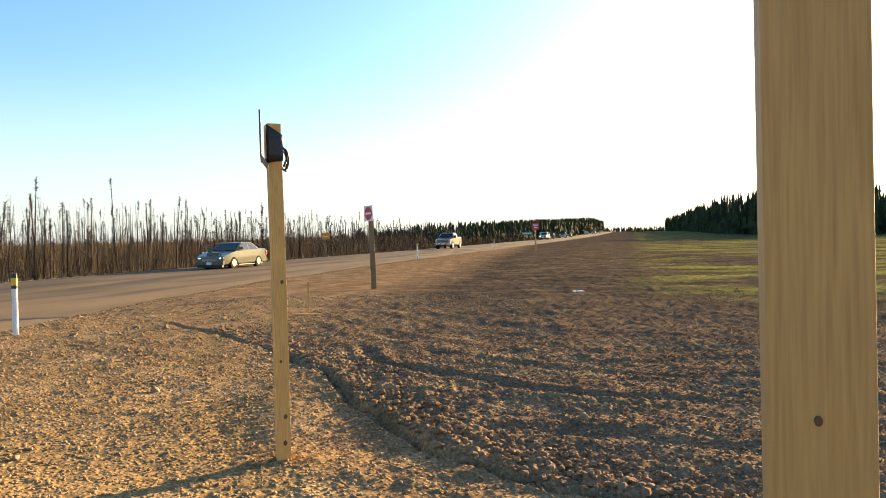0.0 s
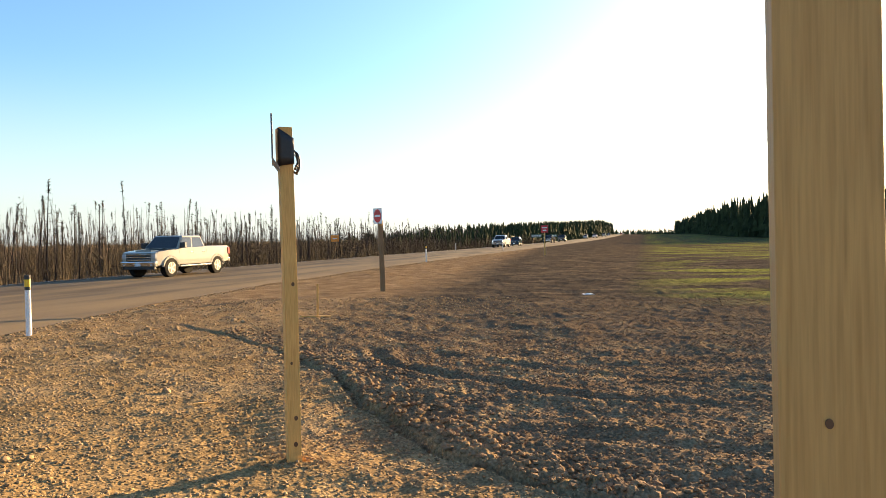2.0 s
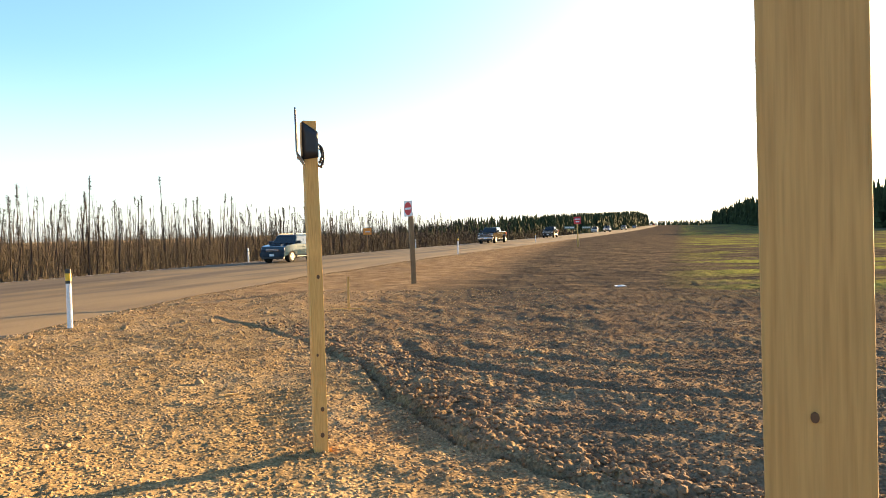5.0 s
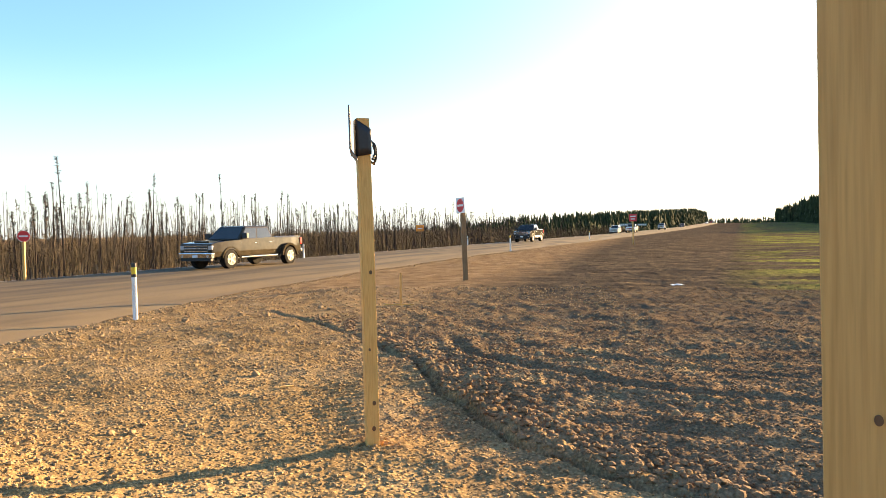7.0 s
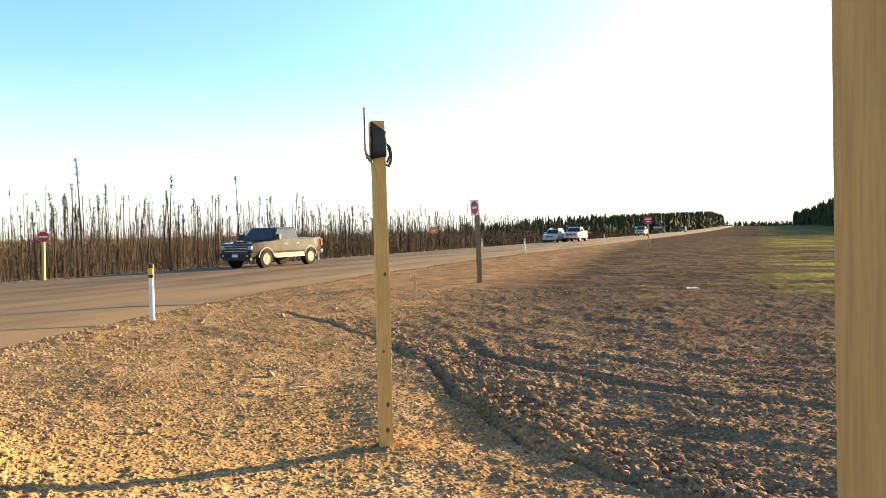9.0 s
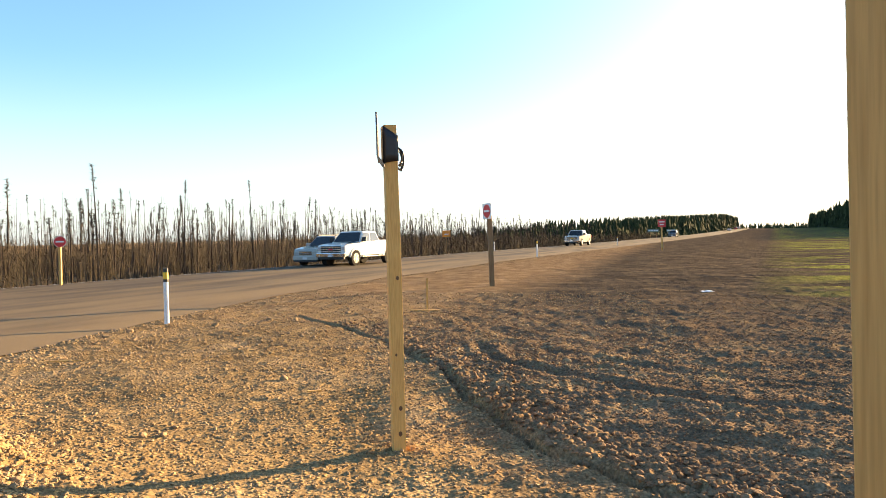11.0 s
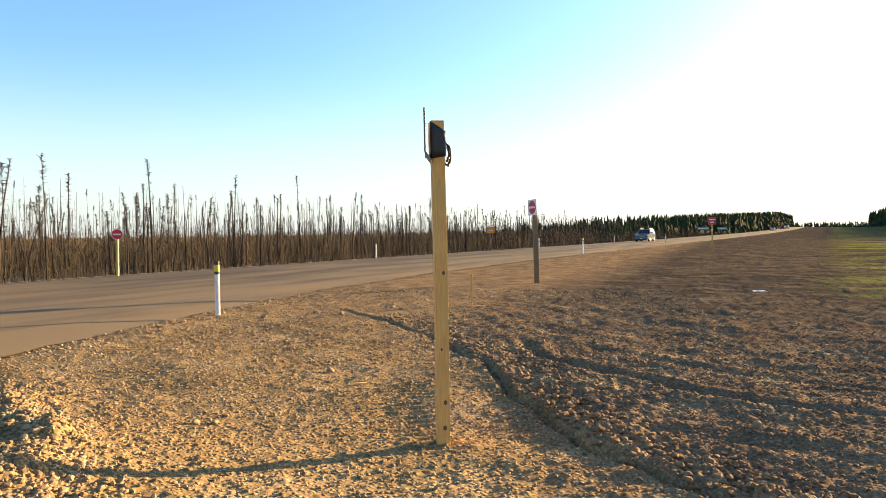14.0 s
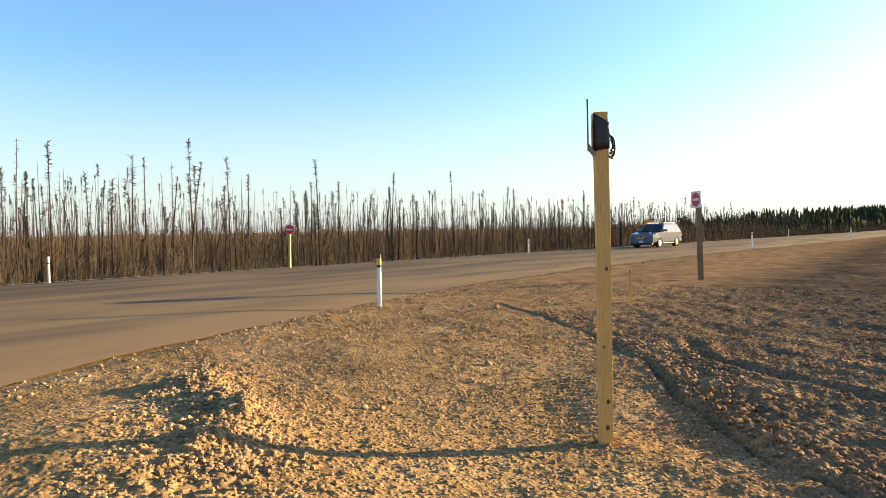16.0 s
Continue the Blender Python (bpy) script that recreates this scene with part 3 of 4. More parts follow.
def delineator(x, y, z, height=1.05, turn=-25.0, near=True):
    d = thing("delineator_post", pose(x, y, z, 0, 0, turn), "white plastic roadside marker post with a yellow band" if near else
              "white roadside marker post with a black band", "marker post", "roadside markers")
    w = 0.056
    arc = [(w * math.cos(a), 0.042 * math.sin(a)) for a in np.linspace(0, 2 * math.pi, 13)[:-1]]

    def tube(z0, z1, grow, top=False):
        b = bmesh.new()
        lo = [b.verts.new((p * grow, q * grow, z0)) for p, q in arc]
        hi = [b.verts.new((p * grow * (0.9 if top else 1), q * grow, z1)) for p, q in arc]
        for i in range(12):
            b.faces.new((lo[i], lo[(i + 1) % 12], hi[(i + 1) % 12], hi[i]))
        b.faces.new(lo[::-1]), b.faces.new(hi)
        return b
    part("stem", tube(-0.25, height, 1.0, True), WHITE_PLASTIC, d)
    part("lower_band", tube(height - 0.255, height - 0.20, 1.05), BLACK_BAND, d)
    if near:
        part("reflector", tube(height - 0.20, height - 0.07, 1.06), YELLOW, d, "yellow reflective band")
        part("cap", tube(height - 0.07, height + 0.005, 1.05), BLACK_BAND, d)
    return d


def no_entry_sign(x, y, z, top, turn, post_turn, half, size, mat, round_face, label):
    d = thing("no_entry_sign", pose(x, y, z, 0, -1.2 if not round_face else 1.0, 0), label, "road sign", "no entry signs")
    bm = box_bm(-half, half, -half, half, -0.5, top - (size * 0.8 if not round_face else 0.05), 0.004)
    bmesh.ops.transform(bm, matrix=pose(0, 0, 0, 0, 0, post_turn), verts=bm.verts)
    part("post", bm, mat, d)
    m = pose(0, 0, 0, 0, 0, turn)
    c = top - size / 2
    if round_face:
        b = disc_bm(size / 2, 0.005, 32, m @ pose(0, -half - 0.012, c, 90, 0, 0))
    else:
        b = box_bm(-size / 2, size / 2, -half - 0.015, -half - 0.010, c - size / 2, c + size / 2, 0.0015)
        bmesh.ops.transform(b, matrix=m, verts=b.verts)
    part("panel", b, SIGN_WHITE, d, "white reflective panel")
    part("red_disc", disc_bm(size * (0.475 if round_face else 0.42), 0.002, 32, m @ pose(0, -half - 0.0175, c, 90, 0, 0)), SIGN_RED, d, "red disc")
    b = box_bm(-size * 0.33, size * 0.33, -half - 0.0215, -half - 0.019, c - size * 0.065, c + size * 0.065)
    bmesh.ops.transform(b, matrix=m, verts=b.verts)
    part("white_bar", b, SIGN_WHITE, d, "white bar")
    return d


def board_sign(name, x, y, z, top, w, h, turn, mat, label, bars, posts=(0.0,), post_half=0.045, post_mat=None, lift=0.0):
    d = thing(name, pose(x, y, z, 0, 0, turn), label, "road sign")
    for px in posts:
        part("post", box_bm(px - post_half, px + post_half, -post_half, post_half, -0.5, top - 0.1 * h, 0.003), post_mat or PINE, d)
    part("panel", box_bm(-w / 2, w / 2, -post_half - 0.012, -post_half - 0.006, top - h, top, 0.002), mat, d)
    for bx, bz, bw, bh in bars:
        part("letter_bar", box_bm(bx - bw / 2, bx + bw / 2, -post_half - 0.016, -post_half - 0.0125, top - h + bz - bh / 2, top - h + bz + bh / 2), SIGN_WHITE, d)
    return d


build_near_post()
build_mid_post()
for s, lat in ((9.06, 10.35), (44.5, 14.7), (80.0, 16.5)):
    x, y = at_road(s, lat)
    delineator(x, y, z_plain(x, y) if s < 20 else -0.08, 1.06 if s < 20 else 1.15)
for s, lat in ((7.2, 25.1), (35.2, 25.5), (63.5, 25.6), (91.0, 25.6), (-22.0, 25.2)):
    x, y = at_road(s, lat)
    delineator(x, y, -0.14, 0.95, -25, False)
no_entry_sign(-1.82, 20.5, -0.13, 2.60, -52.0, 15, 0.070, 0.48, GREY_TIMBER, False, "square white no-entry sign on a weathered timber post")
no_entry_sign(-18.4, 22.5, -0.24, 2.06, 36.0, 10, 0.042, 0.42, PINE, True, "round red no-entry sign on a yellow pine post")
board_sign("warning_sign", 9.08, 58.0, -0.45, 2.95, 0.62, 0.62, -8, SIGN_RED, "square red warning sign on a slim wooden post",
           ((0, 0.42, 0.46, 0.09), (0, 0.2, 0.30, 0.09)), post_half=0.05)
board_sign("warning_sign", *at_road(53.0, 25.9), -0.4, 2.4, 0.70, 0.56, 12, SIGN_ORANGE, "orange roadworks sign on a thin post beside the burnt stand",
           ((0, 0.25, 0.4, 0.06),), post_half=0.03, post_mat=GREY_TIMBER)
for s in (172.0, 205.0):
    x, y = at_road(s, 26.6)
    board_sign("guide_sign", x, y, 0.0, 2.2, 2.7, 0.75, -10, SIGN_GREEN, "pale green guide sign on two posts", tuple((-0.9 + 0.6 * k, 0.38, 0.45, 0.28) for k in range(4)),
               posts=(-0.7, 0.7), post_mat=GREY_TIMBER)

# survey stake with a lath lying at its foot
stake = thing("survey_stake", pose(-2.66, 14.16, z_at(-2.66, 14.16), 0, 1, 15), "thin wooden survey stake standing in the dirt", "stake")
part("shaft", box_bm(-0.022, 0.022, -0.012, 0.012, -0.2, 0.70, 0.002), PINE, stake)
lath = thing("wooden_lath", pose(-2.66, 13.95, z_at(-2.66, 13.95) + 0.012, 0, 1, 8), "thin wooden lath lying on the ground", "lath")
part("strip", box_bm(-0.32, 0.32, -0.022, 0.022, 0.0, 0.02, 0.002), PINE, lath)


# ---- burnt stand beyond the road ----
def add_stem(verts, faces, x, y, z, h, r, lean, turn, sides=4, bend=0.0):
    base = len(verts)
    segs = 3
    for k in range(segs + 1):
        f = k / segs
        cx = x + math.cos(turn) * (lean * f + bend * f * f)
        cy = y + math.sin(turn) * (lean * f + bend * f * f)
        rr = r * (1 - 0.8 * f)
        for i in range(sides):
            a = turn + 2 * math.pi * i / sides
            verts.append((cx + rr * math.cos(a), cy + rr * math.sin(a), z + h * f))
    for k in range(segs):
        for i in range(sides):
            a, b = base + k * sides + i, base + k * sides + (i + 1) % sides
            faces.append((a, b, b + sides, a + sides))


def add_twig(verts, faces, a, b, w):
    """A tapering three-sided twig."""
    n = len(verts)
    d = Vector(b) - Vector(a)
    p = d.orthogonal().normalized() * w
    q = d.cross(p).normalized() * w
    a = Vector(a)
    verts += [tuple(a + p), tuple(a - 0.5 * p + 0.87 * q), tuple(a - 0.5 * p - 0.87 * q), tuple(b)]
    faces += [(n, n + 1, n + 3), (n + 1, n + 2, n + 3), (n + 2, n, n + 3)]


def add_snag_twigs(rnd, verts, faces, x, y, z, h, lean, turn, bend, count, start, reach, w):
    for k in range(count):
        f = start + (0.99 - start) * rnd.random() ** 0.8
        cx = x + math.cos(turn) * (lean * f + bend * f * f)
        cy = y + math.sin(turn) * (lean * f + bend * f * f)
        a = rnd.uniform(0, 2 * math.pi)
        r = reach * (0.3 + 0.7 * rnd.random()) * (1.1 - 0.6 * f)
        drop = rnd.uniform(-0.6, 0.25) * r
        add_twig(verts, faces, (cx, cy, z + h * f), (cx + r * math.cos(a), cy + r * math.sin(a), z + h * f + drop), w)


def add_tuft(rnd, verts, faces, x, y, z, h, lean, turn, bend, size):
    """What the fire left of the top: a clump of short twigs."""
    for k in range(36):
        f = 1.0 - size / h * rnd.random() * 1.6
        cx = x + math.cos(turn) * (lean * f + bend * f * f)
        cy = y + math.sin(turn) * (lean * f + bend * f * f)
        a = rnd.uniform(0, 2 * math.pi)
        r = size * rnd.uniform(0.15, 0.38)
        add_twig(verts, faces, (cx, cy, z + h * f), (cx + r * math.cos(a), cy + r * math.sin(a), z + h * f + rnd.uniform(-0.3, 0.9) * r), 0.022)


def build_snags():
    rnd = random.Random(5)
    COUNT = 215
    # the tall ones along the front, each a tree of its own
    tall = ((22.7, 31.0, 6.1), (15.2, 31.0, 6.6), (8.0, 32.0, 6.1), (16.9, 30.5, 5.9), (12.5, 31.5, 5.6), (3.0, 31.0, 5.8))
    for k in range(COUNT + len(tall)):
        s = -32 + 150 * ((k + rnd.random()) / COUNT) ** 1.25
        lat = rnd.uniform(29.0, 37.0)
        if k >= COUNT:
            s, lat = tall[k - COUNT][:2]
        x, y = at_road(s, lat)
        z = z_plain(x, y) - 0.1
        h = rnd.uniform(3.2, 5.7) * (1.12 if rnd.random() < 0.18 else 1.0)
        h *= 1.12 - 0.0035 * max(0, s)
        if k >= COUNT:
            h = tall[k - COUNT][2]
        lean, turn, bend = rnd.gauss(0, 0.26), rnd.uniform(0, 6.28), rnd.gauss(0, 0.2)
        tree = thing("burnt_tree", Matrix.Translation((x, y, z)), "slender burnt spruce snag with a blackened tip", "tree", "burnt trees")
        v, f = [], []
        add_stem(v, f, 0, 0, 0, h, rnd.uniform(0.035, 0.065), lean, turn, 5, bend)
        t = new("trunk", mesh_from("trunk", v, f, CHAR))
        t.parent = tree
        v, f = [], []
        add_snag_twigs(rnd, v, f, 0, 0, 0, h, lean, turn, bend, rnd.randint(50, 110), 0.22, 0.40, 0.013)
        if rnd.random() < 0.85:
            add_tuft(rnd, v, f, 0, 0, 0, h, lean, turn, bend, rnd.uniform(0.35, 0.85))
        c = new("crown", mesh_from("crown", v, f, CHAR))
        c.parent = tree
    # the crowd behind and between them
    v, f = [], []
    for k in range(7200):
        s = -60 + 240 * rnd.random() ** 1.2
        lat = 28.4 + 48 * rnd.random() ** 1.25
        x, y = at_road(s, lat)
        z = z_plain(x, y) - 0.1
        h = (1.7 + 3.1 * rnd.random() ** 1.35) * (1.0 if lat < 35 else 1.1)
        h *= 1.1 - 0.002 * max(0, s)
        lean, turn, bend = rnd.gauss(0, 0.24), rnd.uniform(0, 6.28), rnd.gauss(0, 0.18)
        add_stem(v, f, x, y, z, h, rnd.uniform(0.018, 0.042), lean, turn, 3, bend)
        add_snag_twigs(rnd, v, f, x, y, z, h, lean, turn, bend, rnd.randint(10, 22), 0.25, 0.34, 0.014)
        if rnd.random() < 0.4:
            add_tuft(rnd, v, f, x, y, z, h, lean, turn, bend, rnd.uniform(0.2, 0.5))
    tagged(new("burnt_stand", mesh_from("burnt_stand", v, f, CHAR)), "dense stand of thin burnt spruce poles", "burnt forest", kind="stuff")
    # leafless brush at their feet
    v, f = [], []
    for k in range(24000):
        s = -60 + 260 * rnd.random() ** 1.35
        lat = 27.7 + 34 * rnd.random() ** 1.3
        x, y = at_road(s, lat)
        z = z_plain(x, y) - 0.05
        h = rnd.uniform(1.0, 2.8) * (0.6 if lat < 28.4 else 1)
        for q in range(2):
            a, r = rnd.uniform(0, 6.28), rnd.uniform(0.05, 0.35)
            add_twig(v, f, (x, y, z), (x + r * math.cos(a), y + r * math.sin(a), z + h * rnd.uniform(0.7, 1.0)), 0.022)
        for q in range(5):
            g = rnd.uniform(0.25, 0.9)
            a, r = rnd.uniform(0, 6.28), rnd.uniform(0.15, 0.5)
            add_twig(v, f, (x, y, z + h * g * 0.9), (x + r * math.cos(a), y + r * math.sin(a), z + h * g + r * 0.5), 0.016)
    tagged(new("dry_brush", mesh_from("dry_brush", v, f, BRUSH)), "leafless brown brush under burnt trees", "brush", kind="stuff")


def add_spruce(rnd, verts, faces, x, y, z, h, w):
    tiers, sides = 6, 7
    for t in range(tiers):
        f0, f1 = t / tiers, min(1.0, (t + 1.7) / tiers)
        base = len(verts)
        r = w * (1 - f0) ** 0.85 * rnd.uniform(0.75, 1.15)
        a0 = rnd.uniform(0, 6.28)
        for i in range(sides):
            a = a0 + 6.283 * i / sides
            k = r * (rnd.uniform(0.75, 1.2) if i % 2 else rnd.uniform(0.4, 0.7))
            verts.append((x + k * math.cos(a), y + k * math.sin(a), z + h * (0.04 + 0.94 * f0) - 0.05 * k))
        verts.append((x, y, z + h * f1))
        for i in range(sides):
            faces.append((base + i, base + (i + 1) % sides, base + sides))


def build_woods():
    rnd = random.Random(9)
    v, f = [], []
    for k in range(2600):                       # along the road's far side
        s = 105 + 620 * rnd.random() ** 1.3
        lat = 30.5 + 30 * rnd.random() ** 1.6
        x, y = at_road(s, lat)
        h = (2.6 + 3.2 * min(1, (s - 105) / 90) + 5.5 * min(1, max(0, s - 190) / 350)) * rnd.uniform(0.7, 1.18)
        add_spruce(rnd, v, f, x, y, z_plain(x, y) - 0.2, h, 0.5 + 0.13 * h)
    tagged(new("far_woods", mesh_from("far_woods", v, f, SPRUCE)), "dark spruce woods along the highway", "woods", kind="stuff")
    v, f = [], []
    for k in range(2200):                       # beyond the field
        s = 190 + 700 * rnd.random() ** 1.2
        lat = -38 - 70 * rnd.random() ** 1.5 - 8 * float(vnoise(np.array(s / 60), np.array(0.0), 71))
        x, y = at_road(s, lat)
        h = rnd.uniform(10.5, 18) * (0.75 if s < 215 else 1.0)
        add_spruce(rnd, v, f, x, y, z_plain(x, y) - 0.2, h, 0.6 + 0.12 * h)
    tagged(new("field_woods", mesh_from("field_woods", v, f, SPRUCE)), "spruce wood beyond the bare field", "woods", kind="stuff")
    v, f = [], []
    for k in range(900):                        # where the highway meets the sky
        s = rnd.uniform(1000, 1250)
        lat = rnd.uniform(-330, 260)
        x, y = at_road(s, lat)
        add_spruce(rnd, v, f, x, y, z_plain(x, y) - 4, rnd.uniform(9, 14), 3.2)
    tagged(new("distant_woods", mesh_from("distant_woods", v, f, SPRUCE)), "low distant treeline", "woods", kind="stuff")
    v, f = [], []
    for k in range(700):                        # living trees far behind the burnt stand
        x, y = at_road(rnd.uniform(-75, -14), rnd.uniform(74, 100))
        z, h = z_plain(x, y), rnd.uniform(4.0, 6.6)
        add_stem(v, f, x, y, z, h * 0.8, 0.08, 0.1, rnd.uniform(0, 6), 3)
        for q in range(26):
            a, r, g = rnd.uniform(0, 6.28), rnd.uniform(0.1, 1.1), rnd.uniform(0.35, 1.0)
            c = Vector((x + r * math.cos(a), y + r * math.sin(a), z + h * g))
            n0 = len(v)
            for i in range(3):
                v.append(tuple(c + Vector((rnd.gauss(0, 0.22), rnd.gauss(0, 0.22), rnd.gauss(0, 0.22)))))
            f.append((n0, n0 + 1, n0 + 2))
    tagged(new("living_trees", mesh_from("living_trees", v, f, LEAFY)), "yellow-green young trees behind the burnt stand", "woods", kind="stuff")


build_snags()
build_woods()


# ---- stones, clods and litter on the ground ----
def scatter(name, spots, sizes, mat, label, flat=0.7, seed=3):
    """Many small uneven lumps in one mesh, each pressed a little into the ground."""
    r = np.random.RandomState(seed)
    x, y = spots
    z = ground_height(x, y)
    g = (1 + 5 ** 0.5) / 2
    dirs = np.array([(-1, g, 0), (1, g, 0), (-1, -g, 0), (1, -g, 0), (0, -1, g), (0, 1, g), (0, -1, -g), (0, 1, -g), (g, 0, -1), (g, 0, 1), (-g, 0, -1), (-g, 0, 1)], float) / 1.9
    tris = np.array([(0, 11, 5), (0, 5, 1), (0, 1, 7), (0, 7, 10), (0, 10, 11), (1, 5, 9), (5, 11, 4), (11, 10, 2), (10, 7, 6), (7, 1, 8),
                     (3, 9, 4), (3, 4, 2), (3, 2, 6), (3, 6, 10), (3, 8, 9), (4, 9, 5), (2, 4, 11), (6, 2, 10), (8, 6, 7), (9, 8, 1)])
    n = len(x)
    a = r.rand(n) * 6.283
    scale = sizes[:, None] * (0.75 + 0.5 * r.rand(n, 12))
    p = dirs[None] * scale[:, :, None] + r.randn(n, 12, 3) * sizes[:, None, None] * 0.10
    c, q = np.cos(a)[:, None], np.sin(a)[:, None]
    px, py = p[:, :, 0] * c - p[:, :, 1] * q, p[:, :, 0] * q + p[:, :, 1] * c
    v = np.stack([px + x[:, None], py + y[:, None], p[:, :, 2] * flat + z[:, None] + 0.25 * sizes[:, None]], -1).reshape(-1, 3)
    f = (tris[None] + (np.arange(n) * 12)[:, None, None]).reshape(-1, 3)
    tagged(new(name, mesh_from(name, v.tolist(), f.tolist(), mat)), label, "stones", kind="stuff")


def build_scatter():
    r = np.random.RandomState(12)
    x, y = r.uniform(-9.5, 1.5, 60000), 2.2 + 12 * r.rand(60000) ** 1.4
    s, lat = road_coords(x, y)
    ok = (rut_side(x, y) < 0.1) & (lat < near_edge(s) + 0.1) & (np.abs(x) < 0.85 * y + 1.5)
    x, y = x[ok][:19000], y[ok][:19000]
    scatter("gravel", (x, y), 0.006 + 0.013 * r.rand(len(x)) ** 2.5, STONE, "loose gravel on sandy ground", seed=4)
    x, y = r.uniform(-5.0, 12.0, 260000), 2.4 + 18 * r.rand(260000) ** 1.8
    s, lat = road_coords(x, y)
    side = rut_side(x, y)
    ok = ((side > 0.03) | ((side > -1.1) & (r.rand(len(x)) < 0.22 * (1.1 + side) / 1.1))) & (np.abs(x) < 0.85 * y + 1.5) & (lat < 7.0) & (r.rand(len(x)) < step(20, 7, y))
    x, y = x[ok][:36000], y[ok][:36000]
    near_rut = np.exp(-((rut_side(x, y) - 0.3) / 0.6) ** 2)
    scatter("clods", (x, y), 0.007 + (0.014 + 0.022 * near_rut) * r.rand(len(x)) ** 2.5, CLOD, "dry clods of dug soil", seed=5)
    # stones of the low bank
    f, w = r.rand(4200) * (len(BANK) - 1), r.normal(0, 0.34, 4200)
    k = f.astype(int)
    ends = np.array(BANK)
    x, y = (ends[k] + (ends[k + 1] - ends[k]) * (f - k)[:, None]).T
    x, y = x + 0.7 * w, y + 0.7 * r.normal(0, 0.34, 4200)
    scatter("gravel_heap", (x, y), 0.006 + 0.022 * r.rand(4200) ** 3, STONE, "low bank of coarse gravel", seed=6)
    # spill along the pavement's edge
    s = r.uniform(-2, 45, 2600)
    lat = near_edge(s) - 0.35 + r.normal(0, 0.35, 2600)
    x, y = s * UX - lat * UY, s * UY + lat * UX
    scatter("edge_gravel", (x, y), 0.009 + 0.032 * r.rand(2600) ** 6, STONE, "gravel spilt along the pavement edge", seed=8)
    # coarser stones on the trodden ground towards the road
    x, y = r.uniform(-10.5, 2.0, 16000), 7.5 + 10.5 * r.rand(16000)
    s, lat = road_coords(x, y)
    ok = (lat < near_edge(s) - 0.1) & (r.rand(len(x)) < 0.35 + 0.5 * (vnoise(x / 1.3, y / 0.8, 95) + 0.5))
    x, y = x[ok][:7000], y[ok][:7000]
    scatter("coarse_gravel", (x, y), 0.010 + 0.022 * r.rand(len(x)) ** 3, STONE, "coarse gravel trodden into the shoulder", seed=9)
    # stones large enough to pick out
    for x, y, size in ((-1.2, 11.0, 0.055), (-6.1, 11.4, 0.06), (-4.9, 12.3, 0.05), (-4.2, 13.4, 0.06), (-3.9, 13.0, 0.045), (-3.0, 7.2, 0.05), (-7.2, 10.5, 0.06),
                       (-5.4, 12.2, 0.07), (-3.1, 5.0, 0.03), (-3.25, 4.95, 0.035), (0.2, 8.4, 0.05), (2.3, 12.5, 0.06), (-0.6, 13.2, 0.05), (1.3, 5.95, 0.05)):
        bm = bmesh.new()
        bmesh.ops.create_icosphere(bm, subdivisions=2, radius=size)
        for v in bm.verts:
            v.co *= 1 + 0.5 * noise.noise(v.co / size * 0.9 + Vector((x, y, 0)))
            v.co.z *= 0.7
        me = bpy.data.meshes.new("stone")
        bm.to_mesh(me)
        bm.free()
        me.materials.append(STONE)
        ob = new("stone", me)
        ob.matrix_basis = pose(x, y, z_at(x, y) + 0.25 * size, 0, 0, x * 90)
        tagged(ob, "rounded pale stone lying on dirt", "stone", "loose stones")
    chip = new("wood_chip")
    chip.matrix_basis = pose(-2.445, 6.69, z_at(-2.445, 6.69) + 0.004, 0, 4, 40)
    tagged(chip, "pale splinter of wood on the ground", "wood chip")
    part("splinter", box_bm(-0.075, 0.075, -0.016, 0.016, 0, 0.014, 0.003), PINE, chip)
    stick = new("stick")
    stick.matrix_basis = pose(-6.4, 7.95, z_at(-6.4, 7.95) + 0.006, 0, 2, 25)
    tagged(stick, "thin bleached stick lying on the dirt", "stick")
    part("rod", disc_bm(0.012, 0.42, 8, pose(0, 0, 0.01, 0, 90, 0), 0.007), PINE, stick)
    scrap = new("paper_scrap")
    scrap.matrix_basis = pose(4.04, 18.44, z_at(4.04, 18.44) + 0.02, 4, -3, 12)
    tagged(scrap, "flat white scrap of litter on the field", "litter")
    bm = box_bm(-0.16, 0.16, -0.08, 0.08, 0, 0.012)
    bmesh.ops.subdivide_edges(bm, edges=bm.edges[:], cuts=4, use_grid_fill=True)
    for v in bm.verts:
        v.co.z += 0.03 * noise.noise(v.co * 9)
    part("sheet", bm, WHITE_PLASTIC, scrap)


build_scatter()


# ---- vehicles ----
TYRE = speckled("tyre_rubber", (0.012, 0.012, 0.012), (0.035, 0.032, 0.028), 0.9, scale=15)
ALLOY = speckled("alloy_wheel", (0.10, 0.098, 0.095), (0.19, 0.185, 0.18), 0.55, 0.6, 20)
DARK_ALLOY = speckled("black_wheel", (0.02, 0.02, 0.02), (0.045, 0.045, 0.045), 0.6, 0.2, 20)
CHROME = speckled("chrome", (0.60, 0.60, 0.60), (0.75, 0.75, 0.74), 0.15, 1.0, 20)
TRIM = speckled("black_trim", (0.012, 0.012, 0.013), (0.03, 0.03, 0.03), 0.6, scale=20)
GLASS = glass_material("tinted_glass")
LAMP = glow_material("headlamp_glow", (1.0, 0.93, 0.80), 3.0)
LAMP_DIM = speckled("headlamp_lens", (0.45, 0.46, 0.47), (0.6, 0.6, 0.6), 0.1, 0.3, 20)
TAIL = speckled("tail_lamp", (0.35, 0.01, 0.01), (0.5, 0.02, 0.02), 0.2, scale=20)
